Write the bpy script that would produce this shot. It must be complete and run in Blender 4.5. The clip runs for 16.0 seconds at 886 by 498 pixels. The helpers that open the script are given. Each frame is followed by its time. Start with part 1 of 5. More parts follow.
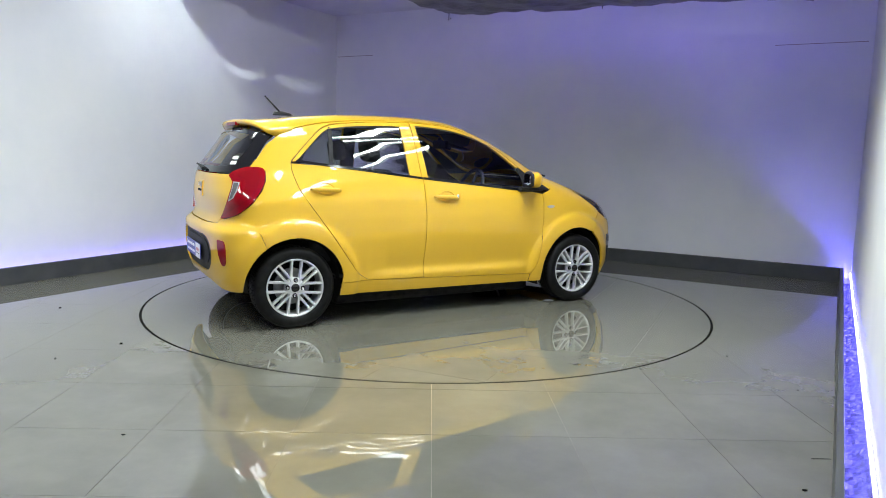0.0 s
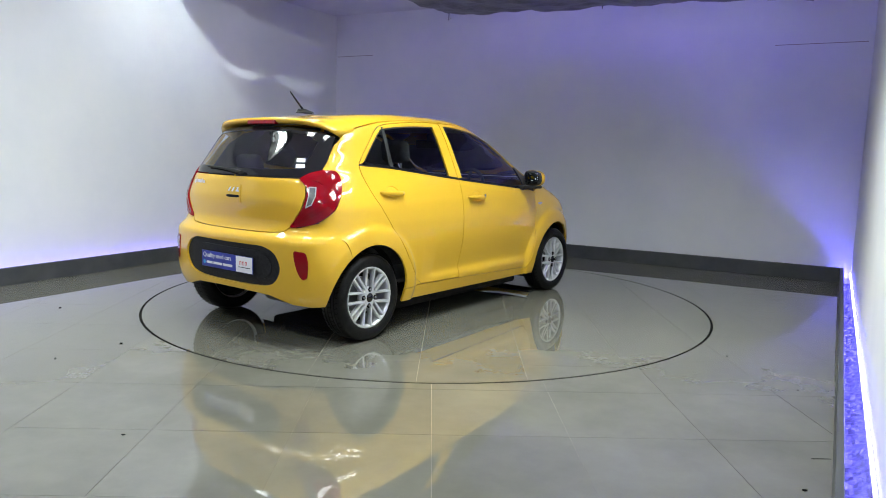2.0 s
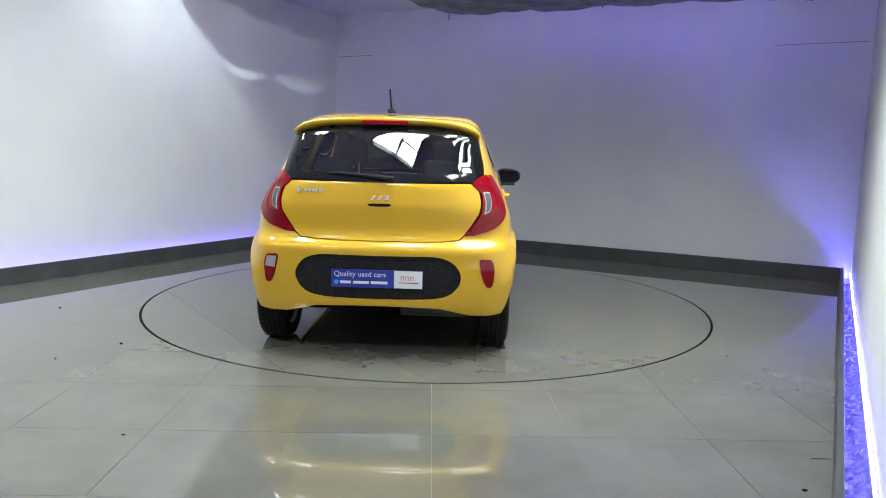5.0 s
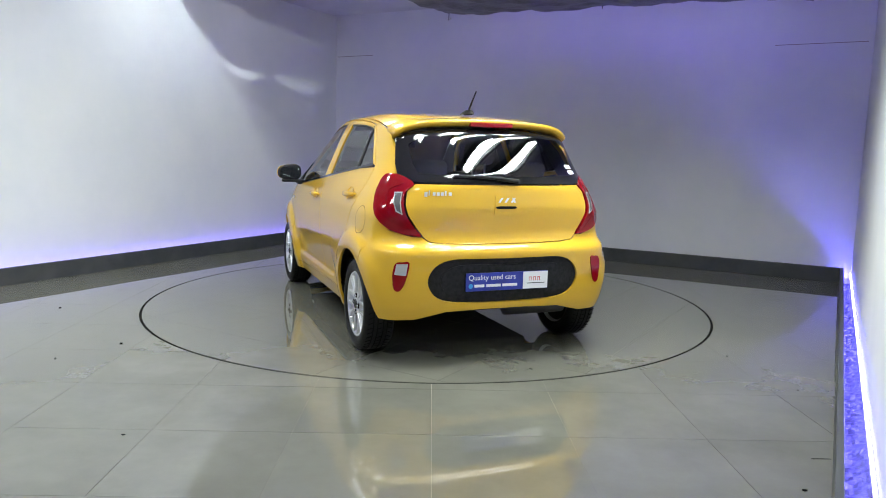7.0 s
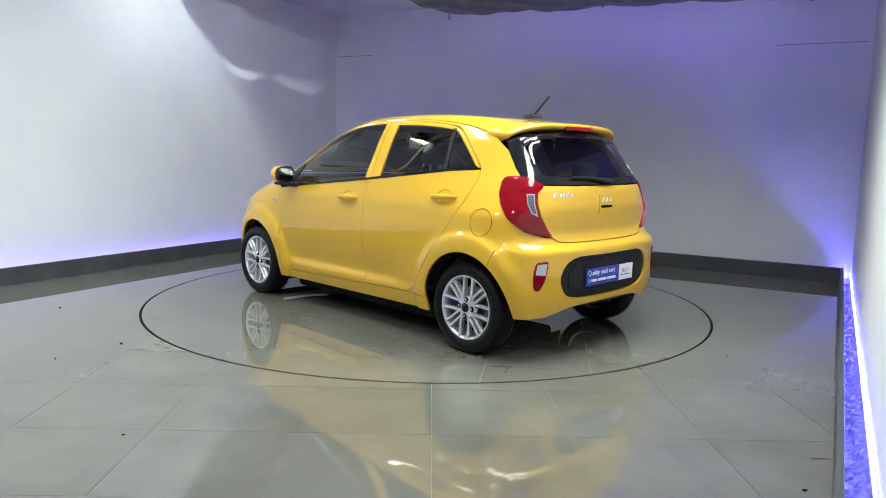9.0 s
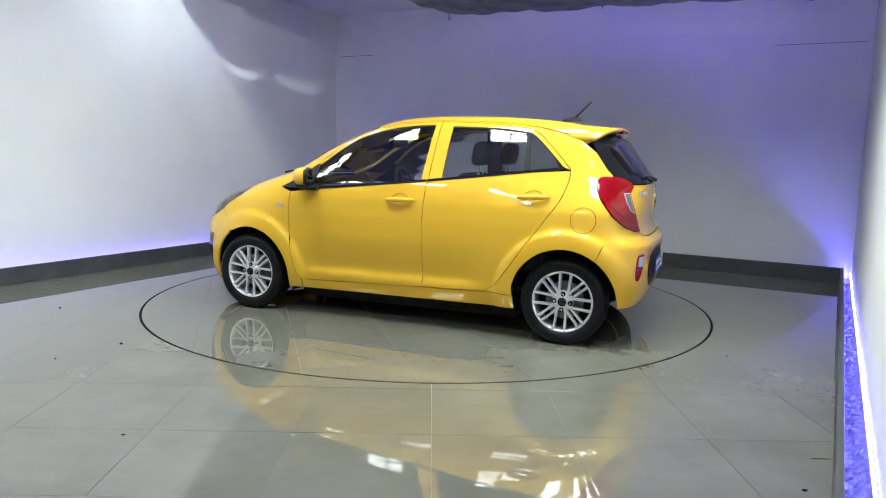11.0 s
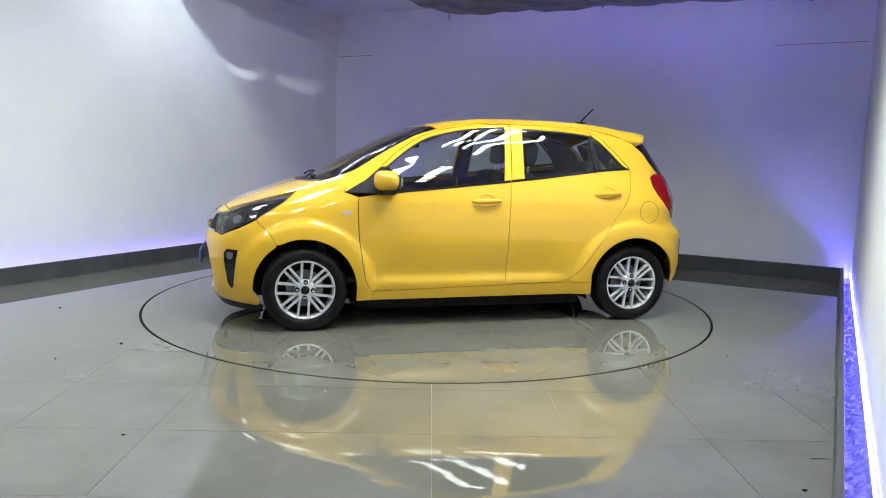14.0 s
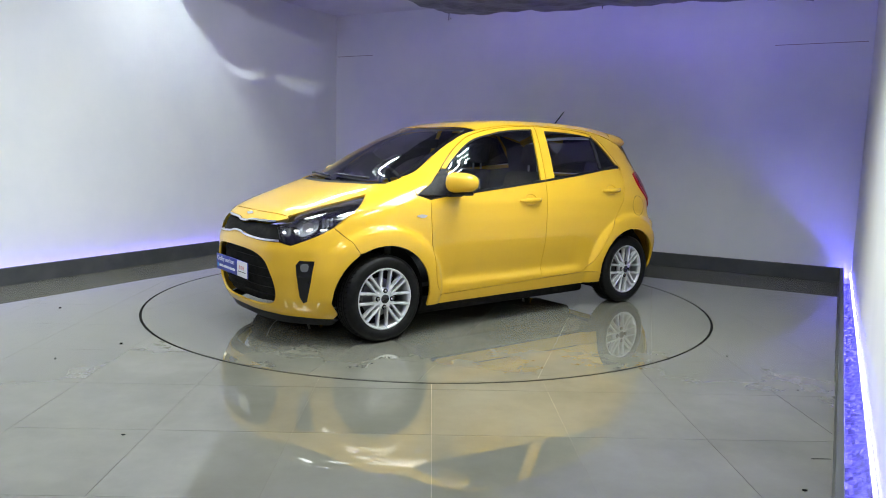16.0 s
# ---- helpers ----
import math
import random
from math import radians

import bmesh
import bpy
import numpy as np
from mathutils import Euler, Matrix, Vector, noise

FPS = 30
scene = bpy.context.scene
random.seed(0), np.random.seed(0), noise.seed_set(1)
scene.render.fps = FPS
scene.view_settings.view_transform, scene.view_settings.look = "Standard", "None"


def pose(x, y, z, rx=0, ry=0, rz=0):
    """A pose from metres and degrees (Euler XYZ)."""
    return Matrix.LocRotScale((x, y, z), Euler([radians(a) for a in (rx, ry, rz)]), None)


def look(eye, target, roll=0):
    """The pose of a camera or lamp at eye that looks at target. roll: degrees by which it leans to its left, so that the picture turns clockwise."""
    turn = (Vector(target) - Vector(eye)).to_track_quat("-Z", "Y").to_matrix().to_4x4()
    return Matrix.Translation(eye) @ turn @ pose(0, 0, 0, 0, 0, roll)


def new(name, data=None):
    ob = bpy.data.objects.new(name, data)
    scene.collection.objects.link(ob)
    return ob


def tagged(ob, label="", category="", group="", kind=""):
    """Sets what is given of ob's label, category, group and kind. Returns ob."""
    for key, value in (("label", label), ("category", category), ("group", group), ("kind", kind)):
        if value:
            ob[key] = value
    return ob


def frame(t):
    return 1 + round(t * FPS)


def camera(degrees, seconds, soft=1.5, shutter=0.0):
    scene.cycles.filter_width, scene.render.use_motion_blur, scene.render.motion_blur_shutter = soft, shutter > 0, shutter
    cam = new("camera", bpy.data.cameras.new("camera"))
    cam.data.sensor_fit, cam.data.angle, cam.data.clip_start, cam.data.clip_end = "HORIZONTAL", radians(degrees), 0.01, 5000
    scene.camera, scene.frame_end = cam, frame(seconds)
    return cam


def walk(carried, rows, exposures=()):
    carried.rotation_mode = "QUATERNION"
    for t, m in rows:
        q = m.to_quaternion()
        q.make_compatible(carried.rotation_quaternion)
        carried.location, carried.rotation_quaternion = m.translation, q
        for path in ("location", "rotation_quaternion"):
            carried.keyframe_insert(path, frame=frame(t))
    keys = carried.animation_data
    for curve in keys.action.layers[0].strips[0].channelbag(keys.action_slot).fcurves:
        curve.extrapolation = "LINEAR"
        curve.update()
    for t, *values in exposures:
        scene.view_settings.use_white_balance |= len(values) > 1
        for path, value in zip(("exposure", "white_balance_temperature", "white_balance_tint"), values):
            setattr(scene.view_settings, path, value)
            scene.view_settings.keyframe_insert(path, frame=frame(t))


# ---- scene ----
# ---------------------------------------------------------------- camera
FOV = 63.2
cam = camera(FOV, 16.0, soft=0.95)
EYE = Vector((0.0, -5.935, 1.2244))
TILT, TURN, LEAN = 0.1348, 0.0185, 1.427
AIM = EYE + Vector((math.sin(TURN) * math.cos(TILT), math.cos(TURN) * math.cos(TILT), -math.sin(TILT)))
walk(cam, [(0.0, look(EYE, AIM, LEAN)), (16.0, look(EYE, AIM, LEAN))], exposures=[(0.0, 0.0, 6500, 10), (16.0, 0.0, 6500, 10)])

# turntable: radius, start angle and speed (degrees, degrees a second)
DISC_R, START, SPEED = 2.232, 28.03, 11.793
CAR_OFF = (-0.1253, 0.2049)

# the room's own axes: a across, m in depth, turned against the tiles
ROOM_TURN = -29.75
ROOM = pose(0, 0, 0, 0, 0, ROOM_TURN)
WALL_L, WALL_R, WALL_B, WALL_F = -3.48, 3.118, 3.30, -8.6
KERB_L, KERB_R, KERB_B = -3.19, 3.015, 3.13
CEIL = 3.07


def east(m):
    """The right-hand wall's face: it opens a little towards the front."""
    return WALL_R + (WALL_B - m) * 0.0062



# ---------------------------------------------------------------- material tools
def material(name, base, rough=0.5, metal=0.0, **more):
    m = bpy.data.materials.new(name)
    m.use_nodes = True
    b = m.node_tree.nodes["Principled BSDF"]
    b.inputs["Base Color"].default_value = (*base, 1)
    b.inputs["Roughness"].default_value = rough
    b.inputs["Metallic"].default_value = metal
    for key, v in more.items():
        b.inputs[key.replace("_", " ")].default_value = v
    return m


def node(m, kind, **sockets):
    n = m.node_tree.nodes.new(kind)
    for key, v in sockets.items():
        n.inputs[key.replace("_", " ")].default_value = v
    return n


def join(m, a, out, b, inp):
    m.node_tree.links.new(a.outputs[out], b.inputs[inp])


def bsdf(m):
    return m.node_tree.nodes["Principled BSDF"]


def mottled(m, c1, c2, scale=3.0, detail=6.0, rough=None, bump=0.0, bump_scale=60.0, lo=0.35, hi=0.65, coord="Object"):
    """Colour drifts between c1 and c2 in clouds; roughness drifts with it; fine bump."""
    tex = node(m, "ShaderNodeTexCoord")
    n1 = node(m, "ShaderNodeTexNoise", Scale=scale, Detail=detail, Roughness=0.6)
    join(m, tex, coord, n1, "Vector")
    ramp = node(m, "ShaderNodeValToRGB")
    ramp.color_ramp.elements[0].color, ramp.color_ramp.elements[1].color = (*c1, 1), (*c2, 1)
    ramp.color_ramp.elements[0].position, ramp.color_ramp.elements[1].position = lo, hi
    join(m, n1, "Fac", ramp, "Fac")
    join(m, ramp, "Color", bsdf(m), "Base Color")
    if rough:
        mr = node(m, "ShaderNodeMapRange")
        mr.inputs["To Min"].default_value, mr.inputs["To Max"].default_value = rough
        join(m, n1, "Fac", mr, "Value")
        join(m, mr, "Result", bsdf(m), "Roughness")
    if bump:
        n2 = node(m, "ShaderNodeTexNoise", Scale=bump_scale, Detail=4.0)
        join(m, tex, coord, n2, "Vector")
        bp = node(m, "ShaderNodeBump", Strength=bump, Distance=0.01)
        join(m, n2, "Fac", bp, "Height")
        join(m, bp, "Normal", bsdf(m), "Normal")
    return m


def glow(name, colour, strength):
    m = bpy.data.materials.new(name)
    m.use_nodes = True
    b = bsdf(m)
    b.inputs["Base Color"].default_value = (0.8, 0.8, 0.8, 1)
    b.inputs["Emission Color"].default_value = (*colour, 1)
    b.inputs["Emission Strength"].default_value = strength
    return m


# ---------------------------------------------------------------- world and light
world = bpy.data.worlds.new("world")
world.use_nodes = True
scene.world = world
world.node_tree.nodes["Background"].inputs["Color"].default_value = (0.02, 0.02, 0.022, 1)
world.node_tree.nodes["Background"].inputs["Strength"].default_value = 0.3

PANEL_GLOW = 48.0
BATTEN_GLOW = 70.0
SLOT_WATTS = 420.0
LED_GLOW = 24.0
SIDE_GLOW = 135.0
WASH_GLOW = 98.0
# unseen added lamp that brightens the left wall: place, aim (room axes), watts, cone
ADDED_SPOTS = [((2.3, -6.6, 2.9), (-3.42, -1.5, 1.5), 1150.0, 46)]

LED_COLOUR = (0.19, 0.12, 1.0)
mat_panel = glow("light_panel", (0.91, 1.0, 0.98), PANEL_GLOW)
mat_batten = glow("light_batten", (0.91, 1.0, 0.98), BATTEN_GLOW)
mat_led = glow("led_strip", LED_COLOUR, LED_GLOW)
mat_led_side = glow("led_strip_side", (0.13, 0.12, 1.0), SIDE_GLOW)
mat_led_top = glow("led_band", LED_COLOUR, 20.0)

# ---------------------------------------------------------------- materials
mat_wall = mottled(material("wall_paint", (0.75, 0.75, 0.75), 0.55), (0.70, 0.71, 0.72), (0.78, 0.78, 0.77), 0.9, 8, (0.45, 0.65), 0.06, 140)
mat_ceiling = mottled(material("ceiling_paint", (0.7, 0.7, 0.7), 0.8), (0.62, 0.62, 0.62), (0.7, 0.7, 0.7), 1.4, 6, None, 0.05, 90)
mat_kerb = mottled(material("kerb_board", (0.05, 0.052, 0.055), 0.45), (0.040, 0.043, 0.047), (0.062, 0.064, 0.066), 5, 8, (0.35, 0.6), 0.05, 200)
mat_grout = mottled(material("grout", (0.12, 0.11, 0.1), 0.8), (0.10, 0.09, 0.07), (0.24, 0.21, 0.165), 1.3, 3, None, 0.2, 300)
mat_trough = mottled(material("trough_film", (0.3, 0.3, 0.3), 0.35), (0.02, 0.02, 0.022), (0.09, 0.088, 0.085), 22, 8, (0.4, 0.6), 0.4, 45)
mat_gap = material("dark_gap", (0.008, 0.008, 0.008), 0.9)
bsdf(mat_gap).inputs["Specular IOR Level"].default_value = 0.05


def tile_material(name):
    """Polished porcelain: beige grey clouds, a little shade from tile to tile, scuffs in the gloss."""
    m = material(name, (0.4, 0.39, 0.36), 0.1)
    bsdf(m).inputs["IOR"].default_value = 1.85
    tex = node(m, "ShaderNodeTexCoord")
    geo = node(m, "ShaderNodeNewGeometry")
    n1 = node(m, "ShaderNodeTexNoise", Scale=1.6, Detail=8.0, Roughness=0.65)
    n2 = node(m, "ShaderNodeTexNoise", Scale=140.0, Detail=3.0)
    for n in (n1, n2):
        join(m, geo, "Position", n, "Vector")
    ramp = node(m, "ShaderNodeValToRGB")
    ramp.color_ramp.elements[0].color, ramp.color_ramp.elements[1].color = (0.120, 0.117, 0.096, 1), (0.162, 0.158, 0.130, 1)
    ramp.color_ramp.elements[0].position, ramp.color_ramp.elements[1].position = 0.3, 0.7
    join(m, n1, "Fac", ramp, "Fac")
    info = node(m, "ShaderNodeObjectInfo")
    shade = node(m, "ShaderNodeMapRange")
    shade.inputs["To Min"].default_value, shade.inputs["To Max"].default_value = 0.96, 1.03
    join(m, info, "Random", shade, "Value")
    grain = node(m, "ShaderNodeMapRange")
    grain.inputs["To Min"].default_value, grain.inputs["To Max"].default_value = 0.97, 1.03
    join(m, n2, "Fac", grain, "Value")
    mul = node(m, "ShaderNodeMath")
    mul.operation = "MULTIPLY"
    join(m, shade, "Result", mul, 0)
    join(m, grain, "Result", mul, 1)
    vm = node(m, "ShaderNodeVectorMath")
    vm.operation = "SCALE"
    join(m, ramp, "Color", vm, 0)
    join(m, mul, "Value", vm, "Scale")
    join(m, vm, "Vector", bsdf(m), "Base Color")
    bsdf(m).inputs["Roughness"].default_value = 0.0
    return m


mat_tile = tile_material("floor_tile")


# ---------------------------------------------------------------- mesh tools
def link(name, bm, mat, parent=None, smooth=False, m=None):
    me = bpy.data.meshes.new(name)
    bm.normal_update()
    bm.to_mesh(me)
    bm.free()
    for k in (mat if isinstance(mat, (list, tuple)) else [mat]):
        me.materials.append(k)
    if smooth:
        for p in me.polygons:
            p.use_smooth = True
    ob = new(name, me)
    if parent is not None:
        ob.parent = parent
    if m is not None:
        ob.matrix_basis = m
    return ob


def part(name, bm, mat, parent, label="", smooth=False, m=None):
    ob = link(name, bm, mat, parent, smooth, m)
    return tagged(ob, label) if label else ob


def slab(bm, x0, x1, y0, y1, z0, z1, bevel=0.0):
    """A box between two corners, its edges rounded by bevel."""
    r = bmesh.ops.create_cube(bm, size=1.0, matrix=Matrix.Translation(((x0 + x1) / 2, (y0 + y1) / 2, (z0 + z1) / 2)) @ Matrix.Diagonal((abs(x1 - x0), abs(y1 - y0), abs(z1 - z0), 1)))
    if bevel:
        edges = list({e for v in r["verts"] for e in v.link_edges})
        bmesh.ops.bevel(bm, geom=edges, offset=bevel, segments=2, affect="EDGES", profile=0.5)
    return bm


def box(*k, bevel=0.0):
    return slab(bmesh.new(), *k, bevel=bevel)


def prism(points, z0, z1):
    """A flat polygon pulled up from z0 to z1."""
    bm = bmesh.new()
    low = [bm.verts.new((x, y, z0)) for x, y in points]
    top = [bm.verts.new((x, y, z1)) for x, y in points]
    bm.faces.new(top)
    bm.faces.new(low[::-1])
    for i in range(len(points)):
        j = (i + 1) % len(points)
        bm.faces.new((low[i], low[j], top[j], top[i]))
    return bm


def empty(name):
    return new(name)


# ---------------------------------------------------------------- the room
def room_piece(name, bm, mat, label="", category=""):
    return tagged(link(name, bm, mat, m=ROOM), label, category, kind="structure")


room_piece("wall_west", box(WALL_L - 0.12, WALL_L, WALL_F, WALL_B + 0.12, -0.06, CEIL), mat_wall, "smooth white painted studio wall washed by lamps", "wall")
room_piece("wall_north", box(WALL_L, WALL_R - 0.001, WALL_B, WALL_B + 0.12, -0.06, CEIL), mat_wall, "plain painted wall tinted by violet strip light", "wall")
room_piece("wall_east", prism([(east(WALL_F), WALL_F), (east(WALL_F) + 0.12, WALL_F), (WALL_R + 0.12, WALL_B + 0.12), (WALL_R, WALL_B + 0.12)], -0.06, CEIL), mat_wall, "white painted wall above a glowing light strip", "wall")
room_piece("wall_south", box(WALL_L, east(WALL_F) - 0.002, WALL_F, WALL_F + 0.12, -0.06, CEIL), mat_wall, "plain painted wall closing the room", "wall")
room_piece("ceiling", box(WALL_L - 0.12, WALL_R + 0.20, WALL_F, WALL_B + 0.12, CEIL, CEIL + 0.1), mat_ceiling, "flat pale painted ceiling", "ceiling")


def seam(name, a0, a1, m0, m1, z):
    return room_piece(name, box(a0, a1, m0, m1, z, z + 0.006), mat_seam)


mat_seam = material("board_seam", (0.28, 0.22, 0.2), 0.7)
tagged(seam("trim_1", WALL_L + 0.02, WALL_L + 0.62, WALL_B - 0.003, WALL_B + 0.01, 2.51), "thin brownish joint between wall boards", "trim")
tagged(seam("trim_2", WALL_R - 0.9, WALL_R - 0.05, WALL_B - 0.003, WALL_B + 0.01, 2.405), "thin brownish joint between wall boards", "trim")

# kerb boards round the stage, with the light strips in the trough behind them
KERB_H, KERB_T = 0.15, 0.035
kerb_l = room_piece("baseboard_1", box(KERB_L - KERB_T, KERB_L, WALL_F + 0.12, KERB_B + KERB_T, -0.002, KERB_H, bevel=0.004), mat_kerb, "dark grey kerb board along the white wall", "kerb")
kerb_b = room_piece("baseboard_2", box(KERB_L, KERB_R, KERB_B, KERB_B + KERB_T, -0.002, KERB_H, bevel=0.004), mat_kerb, "dark grey kerb board along the back wall", "kerb")
kerb_r = room_piece("baseboard_3", box(KERB_R, KERB_R + 0.03, WALL_F + 0.12, KERB_B + KERB_T, -0.002, KERB_H, bevel=0.004), mat_kerb, "dark grey kerb board beside a lit trough", "kerb")


def strip(name, a0, a1, m0, m1, label, mat):
    """A flat light strip in the trough: channel and glowing band."""
    t = tagged(empty(name), label, "light strip")
    t.matrix_basis = ROOM
    part("channel", box(a0 - 0.008, a1 + 0.008, m0 - 0.008, m1 + 0.008, -0.052, -0.02, bevel=0.002), mat_kerb, t)
    part("glowing_band", box(a0, a1, m0, m1, -0.02, 0.012), mat, t, "glowing violet blue light band")
    return t


strip("light_strip", WALL_L + 0.035, WALL_L + 0.06, WALL_F + 0.3, WALL_B - 0.12, "violet light strip in the trough below the white wall", mat_led)


def wall_strip():
    """A light tape stuck low on the side wall, its face turned to the kerb."""
    t = tagged(empty("light_strip"), "blue-violet light tape stuck low on the white side wall", "light strip")
    t.matrix_basis = ROOM
    m0, m1 = WALL_F + 0.3, WALL_B - 0.02
    part("tape", prism([(east(m0) - 0.0045, m0), (east(m0) - 0.001, m0), (east(m1) - 0.001, m1), (east(m1) - 0.0045, m1)], 0.062, 0.088), mat_alloy_tape, t)
    part("glowing_band", prism([(east(m0) - 0.013, m0), (east(m0) - 0.005, m0), (east(m1) - 0.005, m1), (east(m1) - 0.013, m1)], 0.066, 0.084), mat_led_side, t, "glowing blue-violet light band")


mat_alloy_tape = material("white_tape", (0.7, 0.7, 0.72), 0.5)
wall_strip()


def film_lining():
    """Crumpled shiny film along the bottom of the trough."""
    bm = bmesh.new()
    rows = []
    for j in range(561):
        m = WALL_F + 0.12 + (WALL_B - WALL_F - 0.12) * j / 560
        row = []
        for i in range(8):
            u = i / 7
            a = KERB_R + 0.031 + (east(m) - 0.001 - KERB_R - 0.031) * u
            z = -0.042 + 0.016 * abs(noise.noise((a * 14, m * 9, 3.0))) + 0.010 * noise.noise((a * 40, m * 30, 8.0)) + 0.015 * u * u
            row.append(bm.verts.new((a, m, z)))
        rows.append(row)
    for r0, r1 in zip(rows, rows[1:]):
        for i in range(7):
            bm.faces.new((r0[i], r0[i + 1], r1[i + 1], r1[i]))
    return bm


room_piece("trim_3", film_lining(), mat_trough, "crumpled shiny film lining the light trough", "trim")
room_piece("trim_4", box(WALL_L, KERB_L - KERB_T, WALL_F + 0.12, WALL_B, -0.06, -0.052), mat_trough, "shiny film lining the light trough", "trim")
room_piece("trim_5", box(KERB_L - KERB_T, KERB_R + 0.03, KERB_B + KERB_T, WALL_B, -0.06, -0.052), mat_trough, "shiny film lining the light trough", "trim")

# floor bed under the tiles
room_piece("floor", box(KERB_L - KERB_T, KERB_R + 0.03, WALL_F + 0.12, KERB_B + KERB_T, -0.05, -0.0025), mat_grout, "grey polished porcelain tile floor with thin joints", "floor")


def light_panel(a, m, la, lm, deep):
    t = tagged(empty("ceiling_light"), "white glowing rectangular ceiling panel in a dark frame deepened to narrow its light", "ceiling light", "ceiling panels")
    t.matrix_basis = ROOM @ Matrix.Translation((a, m, CEIL))
    bm = bmesh.new()
    # the frame's depth is added to keep the panel's light off the walls
    for s in (-1, 1):
        slab(bm, s * la / 2, s * (la / 2 + 0.02), -lm / 2 - 0.02, lm / 2 + 0.02, -deep, 0)
        slab(bm, -la / 2, la / 2, s * lm / 2, s * (lm / 2 + 0.02), -deep, 0)
    part("frame", bm, mat_frame, t)
    bm = box(-la / 2, la / 2, -lm / 2, lm / 2, -0.03, -0.012)
    bm.normal_update()
    for f in bm.faces:
        f.material_index = 0 if f.normal.z < -0.5 else 1
    part("diffuser", bm, [mat_panel if la > 0.3 else mat_batten, mat_frame], t, "glowing white diffuser")
    if la > 0.3:
        part("mullion", box(-0.012, 0.012, -lm / 2, lm / 2, -0.045, -0.031), mat_frame, t)
        for v in (-lm / 4, 0, lm / 4):
            part("mullion", box(-la / 2, la / 2, v - 0.006, v + 0.006, -0.060, -0.046), mat_frame, t)
    return t


mat_alu = material("brushed_metal", (0.6, 0.6, 0.6), 0.35, 1.0)
mat_frame = material("dark_frame", (0.03, 0.03, 0.03), 0.6)
PANELS = [(-1.95, -1.85, 0.5, 0.6, 0.24), (-0.6, -1.85, 0.5, 0.6, 0.24), (0.75, -1.85, 0.5, 0.6, 0.12), (2.15, -1.9, 0.38, 0.5, 0.12),
          (1.30, -0.75, 0.16, 1.3, 0.08), (1.68, -0.75, 0.12, 1.3, 0.08), (2.02, -0.75, 0.12, 1.3, 0.08), (2.36, -0.75, 0.12, 1.3, 0.08),
          (-1.8, -4.2, 0.45, 0.5, 0.12), (-0.6, -4.2, 0.45, 0.5, 0.12), (0.6, -4.2, 0.45, 0.5, 0.12), (1.8, -4.2, 0.45, 0.5, 0.12)]
for k in PANELS:
    light_panel(*k)


# added out of view to brighten the white wall; no known fixture stands there
def added_wall_spot(eye, aim, watts, cone):
    m = ROOM @ look(eye, aim)
    t = tagged(empty("added_wall_spot"), "unseen added spot lamp that brightens the white wall", "lamp")
    t.matrix_basis = m
    bm = bmesh.new()
    bmesh.ops.create_cone(bm, segments=24, radius1=0.06, radius2=0.085, depth=0.16, cap_ends=False, matrix=Matrix.Translation((0, 0, 0.04)))
    part("shade", bm, mat_alu, t, smooth=True)
    L = bpy.data.lights.new("spot", "SPOT")
    L.energy, L.spot_size, L.spot_blend, L.shadow_soft_size, L.color = watts, radians(cone), 0.8, 0.05, (0.88, 0.97, 1.0)
    ob = new("spot", L)
    ob.matrix_basis = m @ Matrix.Translation((0, 0, -0.08))
    return t


for k in ADDED_SPOTS:
    added_wall_spot(*k)


def added_washer():
    """An added, unseen narrow lamp across the room's edge, with an added board that cuts its light off towards the
    back.
    """
    t = tagged(empty("ceiling_light"), "unseen added narrow lamp with a dark board that shapes the wall's light", "ceiling light")
    t.matrix_basis = ROOM
    part("diffuser", box(-3.05, -1.25, 0.255, 0.295, 3.02, 3.04), mat_wash, t, "glowing white diffuser")
    part("added_cut_off_board", box(-3.44, -1.15, 0.43, 0.442, 2.875, CEIL), mat_kerb, t)
    part("housing", box(-3.25, -1.2, 0.21, 0.34, 3.041, CEIL), mat_alu, t)
    return t


mat_wash = glow("added_washer_glow", (0.84, 0.95, 1.0), WASH_GLOW)
added_washer()


